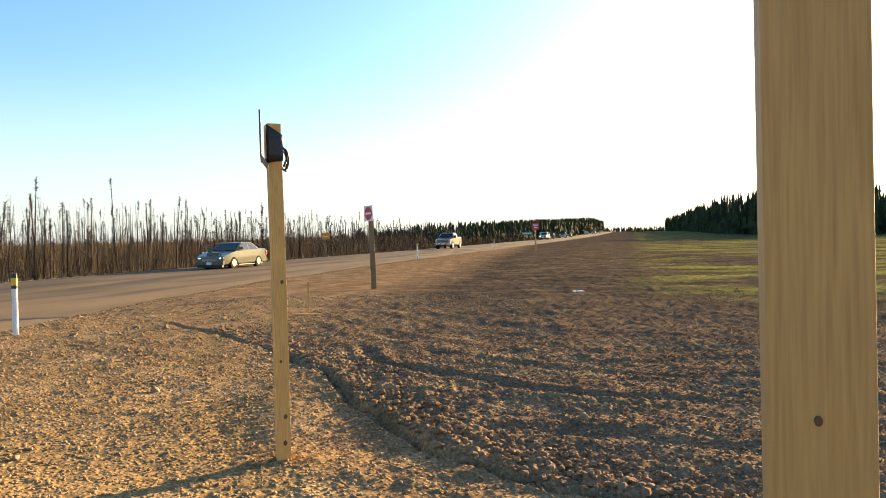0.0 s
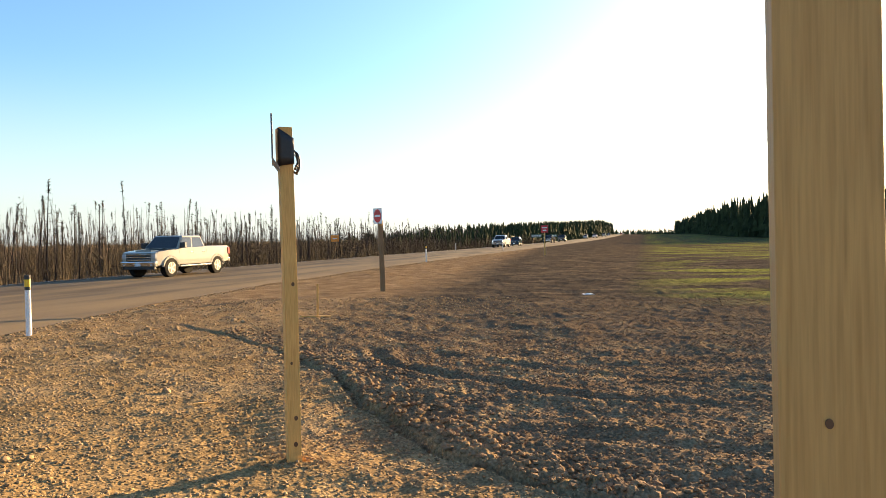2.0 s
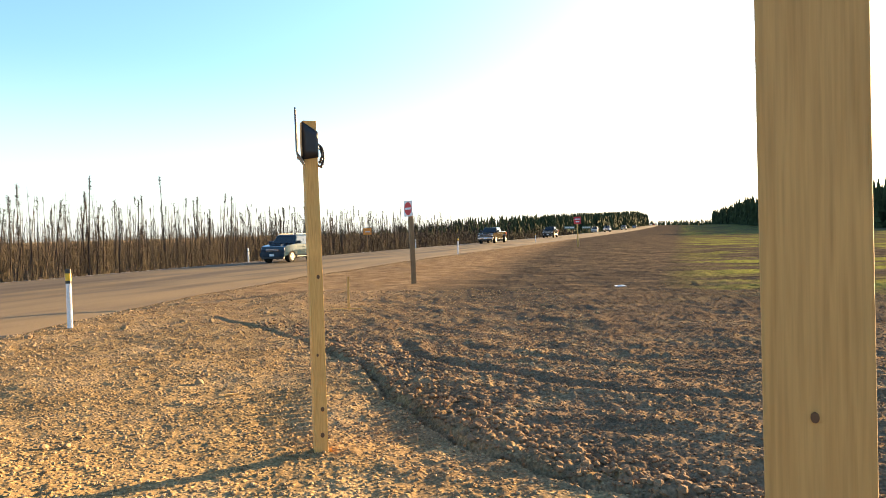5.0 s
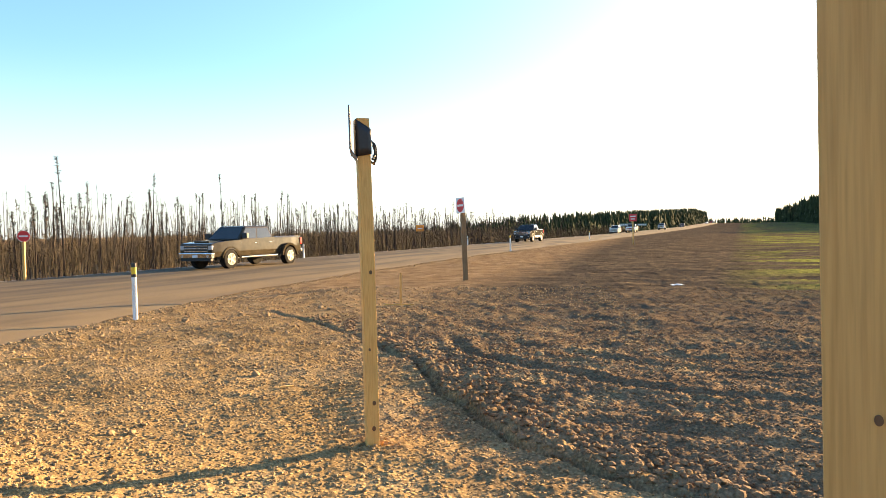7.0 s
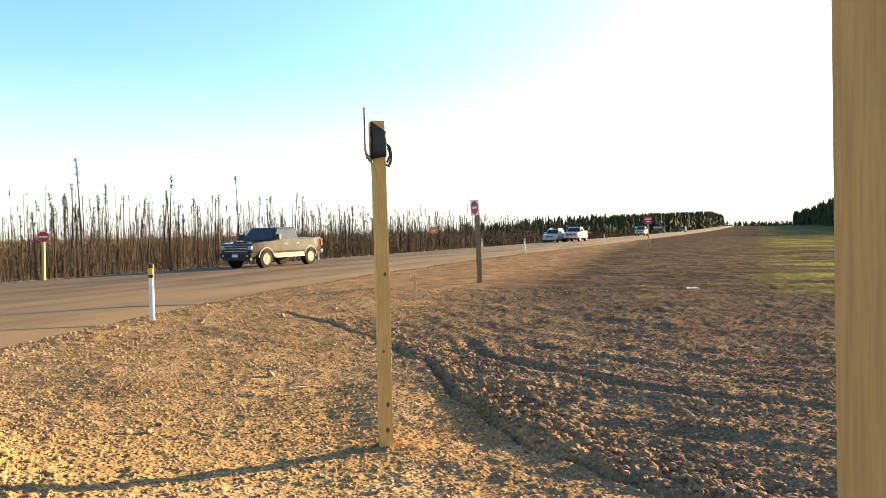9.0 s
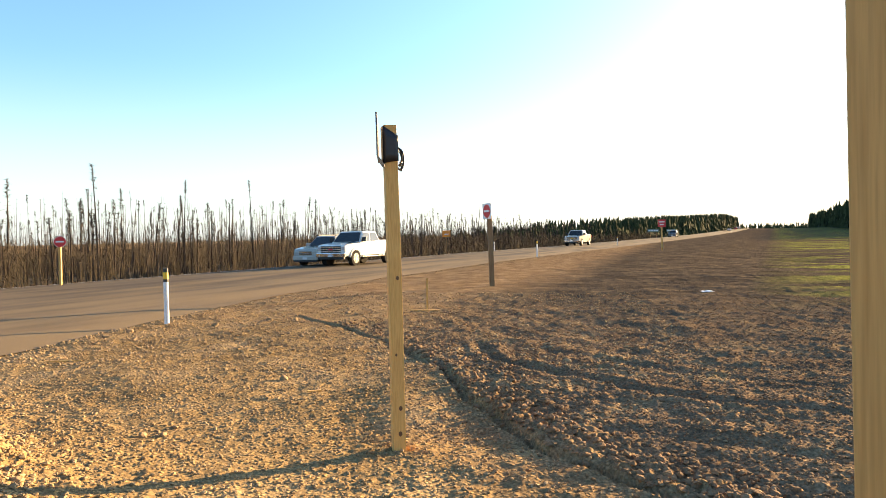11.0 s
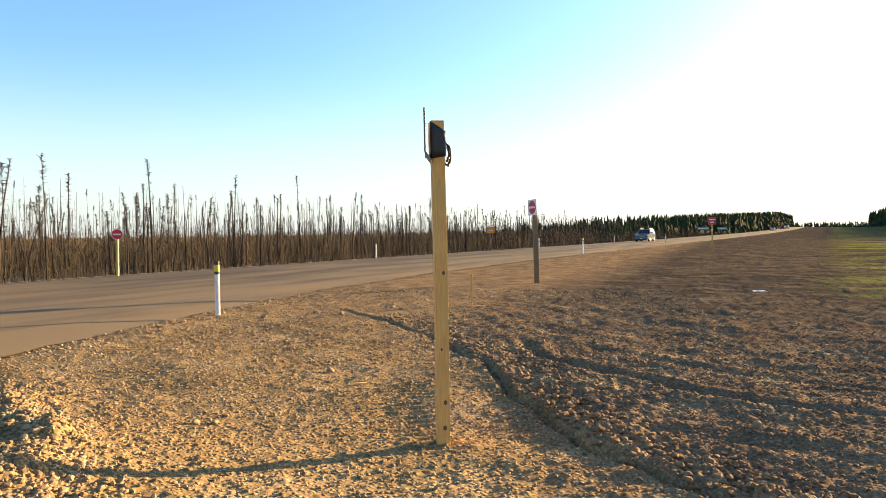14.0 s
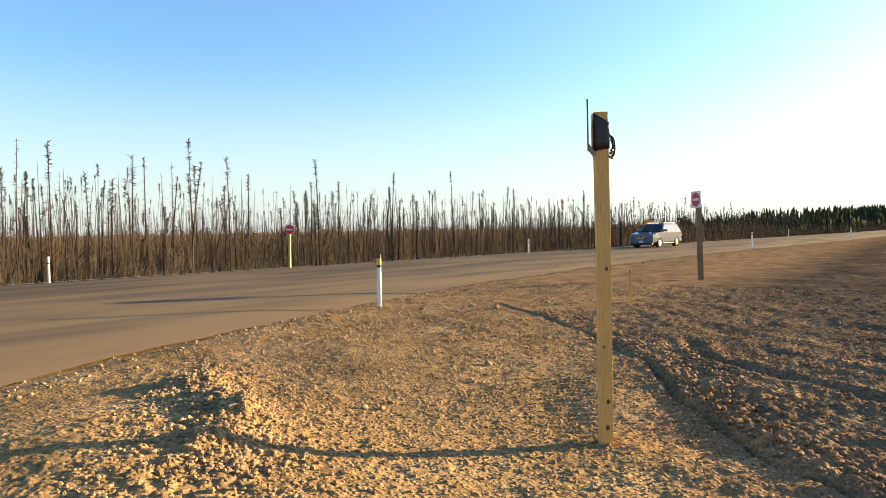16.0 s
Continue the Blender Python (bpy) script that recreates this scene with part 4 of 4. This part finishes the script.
PLATE = speckled("plate_white", (0.65, 0.65, 0.66), (0.75, 0.75, 0.75), 0.4)


def taper(bm, z0, z1, amount, nose=None):
    """Draw the flanks in above z0, and the corners in at both ends."""
    for v in bm.verts:
        k = min(1, max(0, (v.co.z - z0) / (z1 - z0)))
        v.co.y *= 1 - amount * k
        if nose:
            front, rear, much = nose
            e = max(0, (v.co.x - front[0]) / (front[1] - front[0])) if v.co.x > front[0] else max(0, (v.co.x - rear[0]) / (rear[1] - rear[0])) if v.co.x < rear[0] else 0
            v.co.y *= 1 - much * min(1, e) ** 2


def wheel(parent, x, y, r, width, rim_mat, side):
    w = new("wheel")
    w.empty_display_size = 0.1
    w.parent = parent
    w.matrix_basis = pose(x, y, r)
    lay = pose(0, 0, 0, 90, 0, 0)
    bm = disc_bm(r, width, 32, lay)
    rims = [e for e in bm.edges if abs(e.verts[0].co.y - e.verts[1].co.y) < 1e-5 and len(e.link_faces) == 2]
    bmesh.ops.bevel(bm, geom=rims, offset=0.035, segments=2, affect="EDGES", profile=0.6)
    part("tyre", bm, TYRE, w, smooth=False)
    out = side * (width / 2 + 0.002)
    bm = disc_bm(r * 0.60, 0.012, 28, pose(0, out, 0) @ lay)
    part("hub_well", bm, TRIM, w)
    bm = bmesh.new()
    for k in range(5):
        a = 72 * k
        b = box_bm(-0.034, 0.034, out + side * 0.004 - 0.012, out + side * 0.004 + 0.012, 0.02, r * 0.57)
        bmesh.ops.transform(b, matrix=pose(0, 0, 0, 0, a, 0), verts=b.verts)
        tmp = bpy.data.meshes.new("spoke")
        b.to_mesh(tmp)
        b.free()
        bm.from_mesh(tmp)
        bpy.data.meshes.remove(tmp)
    disc_bm(0.075, 0.03, 16, pose(0, out + side * 0.006, 0) @ lay, bm=bm)
    ring = bmesh.ops.create_cone(bm, cap_ends=False, segments=28, radius1=r * 0.61, radius2=r * 0.61, depth=0.03, matrix=pose(0, out, 0) @ lay)
    inner = bmesh.ops.create_cone(bm, cap_ends=False, segments=28, radius1=r * 0.555, radius2=r * 0.555, depth=0.03, matrix=pose(0, out, 0) @ lay)
    av = [v for v in ring["verts"] if abs(v.co.y - out) * side > 0 and (v.co.y - out) * side > 0]
    bv = [v for v in inner["verts"] if (v.co.y - out) * side > 0]
    key = lambda v: math.atan2(v.co.z, v.co.x)
    av.sort(key=key), bv.sort(key=key)
    for i in range(len(av)):
        j = (i + 1) % len(av)
        bm.faces.new((av[i], av[j], bv[j], bv[i]))
    part("rim", bm, rim_mat, w)
    return w


def quad_pane(name, pts, mat, parent, thick=0.006):
    """A pane on four corners, with its thickness."""
    bm = bmesh.new()
    n = (Vector(pts[1]) - Vector(pts[0])).cross(Vector(pts[2]) - Vector(pts[0])).normalized() * thick
    a = [bm.verts.new(p) for p in pts]
    b = [bm.verts.new(Vector(p) + n) for p in pts]
    k = len(pts)
    bm.faces.new(a[::-1]), bm.faces.new(b)
    for i in range(k):
        bm.faces.new((a[i], a[(i + 1) % k], b[(i + 1) % k], b[i]))
    return part(name, bm, mat, parent)


KINDS = {
    # length, width, hood front z, hood rear z, belt z, tail z, roof z, cowl d, roof front d, roof rear d, cabin rear d, front axle d, rear axle d, wheel radius, sill z
    "pickup": (5.85, 2.00, 1.17, 1.26, 1.29, 1.38, 1.92, 1.50, 2.12, 3.58, 3.80, 1.00, 4.65, 0.43, 0.55),
    "suv": (4.55, 1.84, 0.98, 1.10, 1.10, 1.12, 1.70, 1.30, 1.95, 4.10, 4.50, 0.88, 3.58, 0.36, 0.38),
    "jeep": (3.85, 1.70, 0.95, 1.05, 1.05, 1.06, 1.60, 1.15, 1.62, 3.45, 3.78, 0.75, 3.05, 0.35, 0.40),
    "sedan": (4.85, 1.80, 0.72, 0.94, 0.98, 1.02, 1.42, 1.35, 2.15, 3.35, 4.15, 0.98, 3.70, 0.32, 0.26),
}


def vehicle(name, kind, paint, label, rim_mat=None, lamps=False, dually=False, stretch=1.0, two_tone=None, mark=None):
    L, W, hz0, hz1, belt, tail, roof, cowl, rf, rr, cr, fa, ra, wr, sill = KINDS[kind]
    rim_mat = rim_mat or ALLOY
    car = thing(name, Matrix(), label, "pickup truck" if kind == "pickup" else "car", "highway traffic")
    h = W / 2
    X = lambda d: L / 2 - d * stretch if d < L else L / 2 - L * stretch
    end = X(L)
    truck = kind == "pickup"
    # body shell: one outline with wheel arches, rounded along its rims
    ar = wr + (0.09 if truck else 0.06)
    out = [(X(0.10), sill - 0.02), (X(0.01), sill + 0.10), (X(0.0), hz0 - (0.10 if truck else 0.20)), (X(0.05), hz0 - 0.03), (X(0.20), hz0), (X(cowl * 0.6), 0.4 * hz0 + 0.6 * hz1 + 0.01), (X(cowl), hz1)]
    if truck:
        out += [(X(cr), belt), (X(cr) - 0.001, tail), (end + 0.04, tail), (end, tail - 0.05), (end, sill + 0.22), (end + 0.05, sill + 0.06)]
    elif kind in ("suv", "jeep"):
        out += [(X(cr), belt), (end + 0.02, belt - 0.03), (end, sill + 0.3), (end + 0.06, sill)]
    else:
        out += [(X(cr), belt), (end + 0.10, tail), (end, tail - 0.12), (end, sill + 0.22), (end + 0.08, sill)]
    lo = sill
    for axle in (X(ra), X(fa)):
        pts = [(axle + ar * math.cos(a), wr + ar * math.sin(a)) for a in np.linspace(math.pi, 0, 11)]
        pts = [p for p in pts if p[1] >= lo]
        out += [(pts[0][0] - 0.0, lo)] + pts + [(pts[-1][0], lo)]
    shell = prism_bm(out, -h, h, 0.075)
    cuts = [((x, 0, 0), (1, 0, 0)) for x in np.linspace(end + 0.1, X(0.1), 16)]
    cuts += [((0, 0, z), (0, 0, 1)) for z in np.linspace(sill + 0.1, belt, 6)]
    for co, no in cuts:
        bmesh.ops.bisect_plane(shell, geom=shell.verts[:] + shell.edges[:] + shell.faces[:], plane_co=co, plane_no=no)
    taper(shell, sill + 0.25, belt + 0.1, 0.045, ((X(cowl * 0.8), X(0)), (X(ra) - 0.3, end), 0.10))
    body = part("body", shell, paint, car)
    if two_tone:
        part("lower_cladding", box_bm(X(ra) + ar + 0.02, X(fa) - ar - 0.02, -h - 0.006, h + 0.006, sill - 0.03, sill + 0.14, 0.01), two_tone, car, "lower cladding")
    # cabin
    b0, r0 = h * 0.95, h * (0.76 if truck else 0.74)
    belt_f, belt_r = X(cowl) - 0.02, X(cr) + (0.01 if truck else 0.03)
    if truck:
        tz = belt - 0.01
    else:
        tz = belt - 0.02
    cab = bmesh.new()
    base = [cab.verts.new(p) for p in ((belt_f, -b0, tz), (belt_f, b0, tz), (belt_r, b0, tz), (belt_r, -b0, tz))]
    top = [cab.verts.new(p) for p in ((X(rf), -r0, roof - 0.03), (X(rf), r0, roof - 0.03), (X(rr), r0, roof - 0.02), (X(rr), -r0, roof - 0.02))]
    cab.faces.new(base[::-1]), cab.faces.new(top)
    for i in range(4):
        cab.faces.new((base[i], base[(i + 1) % 4], top[(i + 1) % 4], top[i]))
    bmesh.ops.bevel(cab, geom=[e for e in cab.edges if e.verts[0] in top or e.verts[1] in top], offset=0.09, segments=3, affect="EDGES", profile=0.55)
    part("cabin", cab, paint, car)

    def on(f, g, y):
        """On a cabin flank: f from front to rear, g from belt to roof."""
        x0 = belt_f + (X(rf) - belt_f) * g
        x1 = belt_r + (X(rr) - belt_r) * g
        return (x0 + (x1 - x0) * f, y * (b0 + (r0 - b0) * g) + math.copysign(0.004, y), tz + (roof - 0.03 - tz) * g)

    rear_glass = kind in ("suv", "jeep")
    splits = ((0.05, 0.46), (0.50, 0.93)) if truck else ((0.06, 0.40), (0.43, 0.68), (0.71, 0.95)) if rear_glass else ((0.10, 0.48), (0.52, 0.88))
    for y in (-1, 1):
        for a, c in splits:
            p = [on(a, 0.08, y), on(c, 0.08, y), on(c, 0.86, y), on(a, 0.86, y)]
            quad_pane("side_window", p if y < 0 else p[::-1], GLASS, car)
    e = 0.006
    wx0, wx1 = belt_f, X(rf)

    def on_front(y, g):
        return (wx0 + (wx1 - wx0) * g + e, y * (b0 + (r0 - b0) * g), tz + (roof - 0.03 - tz) * g)

    def on_back(y, g):
        return (belt_r + (X(rr) - belt_r) * g - e, y * (b0 + (r0 - b0) * g), tz + (roof - 0.02 - tz) * g)
    quad_pane("windscreen", [on_front(-0.90, 0.06), on_front(0.90, 0.06), on_front(0.88, 0.90), on_front(-0.88, 0.90)], GLASS, car)
    quad_pane("rear_window", [on_back(0.86, 0.10), on_back(-0.86, 0.10), on_back(-0.84, 0.86), on_back(0.84, 0.86)], GLASS, car)
    # front end
    gz0, gz1 = (sill + 0.20, hz0 - 0.07) if truck else (sill + 0.26, hz0 - 0.16)
    if not truck and gz1 - gz0 < 0.12:
        gz0 = gz1 - 0.12
    gw = h * (0.66 if truck else 0.48)
    grille = part("grille", box_bm(X(0) - 0.02, X(0) + 0.012, -gw, gw, gz0, gz1, 0.01), TRIM, car)
    for k in range(3 if truck else 2):
        z = gz0 + (gz1 - gz0) * (k + 0.5) / (3 if truck else 2)
        part("grille_bar", box_bm(X(0) + 0.004, X(0) + 0.024, -gw, gw, z - 0.02, z + 0.02, 0.004), CHROME, grille)
    if mark:
        part("badge", box_bm(X(0) + 0.02, X(0) + 0.034, -0.14, 0.14, (gz0 + gz1) / 2 - 0.045, (gz0 + gz1) / 2 + 0.045, 0.006), mark, grille)
    part("bumper", box_bm(X(0.12), X(0) + 0.07, -h * 0.93, h * 0.93, sill - 0.04, sill + 0.19, 0.03), CHROME if truck and not two_tone else paint, car)
    part("air_dam", box_bm(X(0.12), X(0) + 0.03, -h * 0.85, h * 0.85, sill - 0.16, sill - 0.03, 0.02), TRIM, car)
    part("number_plate", box_bm(X(0) + 0.068, X(0) + 0.078, -0.15, 0.15, sill - 0.01, sill + 0.12), PLATE, car)
    lz = (gz0 + gz1) / 2 + 0.03
    for y in (-1, 1):
        y0, y1 = sorted((y * gw * 1.03, y * h * 0.90))
        lamp = part("headlight", box_bm(X(0.14), X(0) + (-0.03 if not truck else 0.004), y0, y1, lz - 0.09, lz + 0.10, 0.025), LAMP_DIM, car, "clear headlight")
        if lamps:
            c = (y0 + y1) / 2
            part("bulb", disc_bm(0.07, 0.02, 16, pose(X(0) + (0.0 if truck else -0.025), c, lz, 0, 90, 0)), LAMP, lamp, "lit lamp")
        part("tail_light", box_bm(end - 0.012, end + 0.14, *sorted((y * h * 0.80, y * h * 0.945)), tail - 0.42 if truck else belt - 0.35, tail - 0.10 if truck else belt - 0.10, 0.02), TAIL, car)
        m = part("mirror", box_bm(X(cowl + 0.34), X(cowl + 0.20), *sorted((y * (h * 0.93), y * (h + 0.22))), belt + 0.02, belt + (0.28 if truck else 0.18), 0.03), TRIM if truck else paint, car)
        part("mirror_glass", box_bm(X(cowl + 0.35), X(cowl + 0.338), *sorted((y * (h + 0.02), y * (h + 0.20))), belt + 0.05, belt + (0.23 if truck else 0.15)), CHROME, m)
        for d in ((cowl + 1.02, cowl + 2.02) if truck else (cowl + 0.98, cowl + 1.9)):
            part("door_handle", box_bm(X(d) - 0.10, X(d) + 0.10, *sorted((y * h * 0.955, y * (h * 0.955 + 0.045))), belt - 0.20, belt - 0.165, 0.008), CHROME if truck else paint, car)
        for d in ((cowl + 0.12, cowl + 1.18, cr - 0.06) if truck else (cowl + 0.10, cowl + 1.10, min(cr, ra) - 0.05)):
            seam = []
            for z, dx in ((sill + 0.12, -0.008), (sill + 0.12, 0.008), (belt - 0.06, 0.008), (belt - 0.06, -0.008)):
                k = min(1, max(0, (z - sill - 0.25) / (belt + 0.1 - sill - 0.25)))
                seam.append((X(d) + dx, y * h * (1 - 0.045 * k), z))
            quad_pane("door_gap", seam[::-1] if y > 0 else seam, TRIM, car, 0.003)
        part("running_board" if truck else "sill_trim", box_bm(X(ra) + ar + 0.05, X(fa) - ar - 0.05, *sorted((y * (h - 0.06), y * (h + (0.06 if truck else 0.005)))), sill - 0.09, sill - 0.03, 0.01), CHROME if truck else TRIM, car)
        if dually:
            fl = prism_bm([(X(ra) + (ar + 0.10) * math.cos(a), wr + (ar + 0.10) * math.sin(a)) for a in np.linspace(0.05, math.pi - 0.05, 12)]
                          + [(X(ra) + (ar - 0.01) * math.cos(a), wr + (ar - 0.01) * math.sin(a)) for a in np.linspace(math.pi - 0.05, 0.05, 12)], *sorted((y * (h - 0.04), y * (h + 0.20))), 0.0)
            part("fender_flare", fl, paint, car, "wide rear fender")
        if truck:
            for axle in (X(fa), X(ra)):
                lip = prism_bm([(axle + (ar + 0.035) * math.cos(a), wr + (ar + 0.035) * math.sin(a)) for a in np.linspace(0.12, math.pi - 0.12, 12)]
                               + [(axle + (ar - 0.012) * math.cos(a), wr + (ar - 0.012) * math.sin(a)) for a in np.linspace(math.pi - 0.12, 0.12, 12)],
                               *sorted((y * (h - 0.08), y * (h + 0.012))), 0.0)
                part("arch_lip", lip, paint if not two_tone else TRIM, car)
            part("fog_lamp", disc_bm(0.05, 0.03, 14, pose(X(0) + 0.07, y * h * 0.72, sill + 0.05, 0, 90, 0)), LAMP_DIM, car)
    part("hood_scoop" if truck else "hood_crease", box_bm(X(cowl * 0.92), X(0.32), -h * 0.42, h * 0.42, hz0 - 0.02, 0.5 * hz0 + 0.5 * hz1 + 0.028, 0.012), paint, car)
    for y in (-1, 1):
        part("wiper", box_bm(X(cowl) - 0.10, X(cowl) - 0.03, *sorted((y * 0.08, y * 0.62)), hz1 + 0.035, hz1 + 0.05), TRIM, car)
    part("rear_bumper", box_bm(end - 0.09, end + 0.05, -h * 0.90, h * 0.90, sill + 0.02, sill + 0.20, 0.025), CHROME if truck else paint, car)
    if truck:
        part("bed_liner", box_bm(end + 0.08, X(cr) - 0.05, -h * 0.86, h * 0.86, tail - 0.02, tail + 0.004), TRIM, car, "dark open load bed")
    if kind in ("suv", "jeep"):
        for y in (-1, 1):
            part("roof_rail", box_bm(X(rr) + 0.1, X(rf) - 0.1, *sorted((y * r0 * 0.86, y * r0 * 0.93)), roof - 0.01, roof + 0.05, 0.01), TRIM, car)
    under = box_bm(end + 0.3, X(0.4), -h * 0.78, h * 0.78, sill - 0.12, sill + 0.08)
    part("underbody", under, TRIM, car)
    wheels = []
    for d in (fa, ra):
        for y in (-1, 1):
            wide = 0.28 if truck else 0.22
            yy = y * (h - wide / 2 - 0.01)
            if dually and d == ra:
                yy = y * (h + 0.03)
                wide = 0.30
            wheels.append(wheel(car, X(d), yy, wr, wide, rim_mat, y))
    return car, wheels


SILVER = paint_material("silver_paint", (0.40, 0.38, 0.34), 0.07, 0.0)
WHITE_PAINT = paint_material("white_paint", (0.58, 0.57, 0.54), 0.07, 0.0)
CHAMPAGNE = paint_material("champagne_paint", (0.12, 0.12, 0.09), 0.07, 0.0)
PEWTER = paint_material("pewter_paint", (0.30, 0.28, 0.24), 0.07, 0.0)
DARK_BROWN = paint_material("dark_brown_paint", (0.035, 0.027, 0.017), 0.07, 0.0)
DARK_GREY = paint_material("dark_grey_paint", (0.035, 0.033, 0.030), 0.07, 0.0)
BLUE_GREY = paint_material("blue_grey_paint", (0.018, 0.038, 0.054), 0.07, 0.0)
PALE_BLUE = paint_material("silver_blue_paint", (0.11, 0.125, 0.15), 0.07, 0.0)
RED_PAINT = paint_material("red_paint", (0.35, 0.02, 0.02), 0.07, 0.0)

# each with the terms of its way along the road: s = a + b t + c t t between two times, at an even pace before and after
TRAFFIC = (
    (("sedan_car", "sedan", CHAMPAGNE, "grey-green sedan with silver wheels on the highway"), dict(lamps=True, stretch=0.88), (32.51, -24.084, 0.0000), (0.0, 1.0)),
    (("pickup_truck", "pickup", PEWTER, "pewter crew-cab pickup with chrome bumper on the highway"), dict(stretch=0.92), (77.18, -25.904, 0.4464), (0.0, 2.2)),
    (("pickup_truck", "pickup", WHITE_PAINT, "white pickup with dark grille on the highway"), dict(lamps=True), (166.55, -31.908, 0.0000), (0.0, 3.3)),
    (("utility_car", "jeep", BLUE_GREY, "blue-grey boxy utility car with roof rails"), dict(stretch=0.90), (183.65, -36.950, 1.3915), (1.5, 5.6)),
    (("pickup_truck", "pickup", DARK_BROWN, "dark brown heavy pickup with twin rear wheels"), dict(dually=True, lamps=False, stretch=1.08), (210.72, -26.567, 0.0000), (3.0, 7.5)),
    (("pickup_truck", "pickup", DARK_GREY, "dark grey crew-cab pickup with black wheels"), dict(rim_mat=DARK_ALLOY, two_tone=TRIM, stretch=0.91), (230.46, -22.692, 0.0000), (5.3, 9.4)),
    (("utility_car", "suv", SILVER, "silver-grey utility car beside a white pickup"), dict(), (384.77, -40.355, 0.7547), (7.0, 11.5), 23.4),
    (("pickup_truck", "pickup", WHITE_PAINT, "white crew-cab pickup with a large chrome grille"), dict(mark=SIGN_RED, stretch=0.93), (434.02, -48.692, 1.1057), (7.0, 11.6), 21.2),
    (("pickup_truck", "pickup", SILVER, "silver-white crew-cab pickup on the highway"), dict(mark=YELLOW, stretch=0.97), (515.18, -51.080, 1.0533), (7.0, 13.6)),
    (("utility_car", "suv", PALE_BLUE, "silver-blue utility car with lit headlights"), dict(lamps=True), (537.50, -39.701, 0.5577), (7.0, 16.0)),
    (("sedan_car", "sedan", SILVER, "silver sedan far along the highway with lit headlights"), dict(lamps=True), (685.06, -25.690, 0.0000), (0.0, 16.0)),
    (("utility_car", "suv", RED_PAINT, "red utility car far along the highway"), dict(lamps=True), (754.64, -25.690, 0.0000), (0.0, 16.0)),
    (("pickup_truck", "pickup", WHITE_PAINT, "white pickup far along the highway with lit headlights"), dict(lamps=True), (813.50, -26.760, 0.0000), (0.0, 16.0)),
)
LANE = 21.4
HEADING = math.degrees(math.atan2(-UY, -UX))


def place_at(abc, span, t):
    a, b, c = abc
    k = min(max(t, span[0]), span[1])
    return a + b * k + c * k * k + (b + 2 * c * k) * (t - k)


def on_lane(s, lane=LANE):
    x, y = at_road(s, lane)
    return pose(x, y, -0.005 + float(rise(np.array(s))), 0, 0, HEADING)


FLEET = []
for args, more, abc, span, *lane in TRAFFIC:
    car, wheels = vehicle(*args, **more)
    lane = lane[0] if lane else LANE
    car.matrix_basis = on_lane(place_at(abc, span, 0.0), lane)
    FLEET.append((car, wheels, abc, span, lane))


def motions():
    times = [k * 0.25 for k in range(65)]
    for car, wheels, abc, span, lane in FLEET:
        walk(car, [(t, on_lane(place_at(abc, span, t), lane)) for t in times])
        # the wheels turn while the vehicle is near; five spokes look alike every 72 degrees
        near = [t for t in [k / 15 for k in range(241)] if -45 < place_at(abc, span, t) < 75]
        if len(near) < 2:
            continue
        for w in wheels:
            here = w.matrix_basis.translation.copy()
            rows = [(0.0, pose(*here))] if near[0] > 0 else []
            rows += [(t, pose(*here, 0, 70.0 * k, 0)) for k, t in enumerate(near)]
            if near[-1] < 16.0:
                rows.append((16.0, pose(*here, 0, 70.0 * (len(near) - 1), 0)))
            walk(w, rows)


motions()
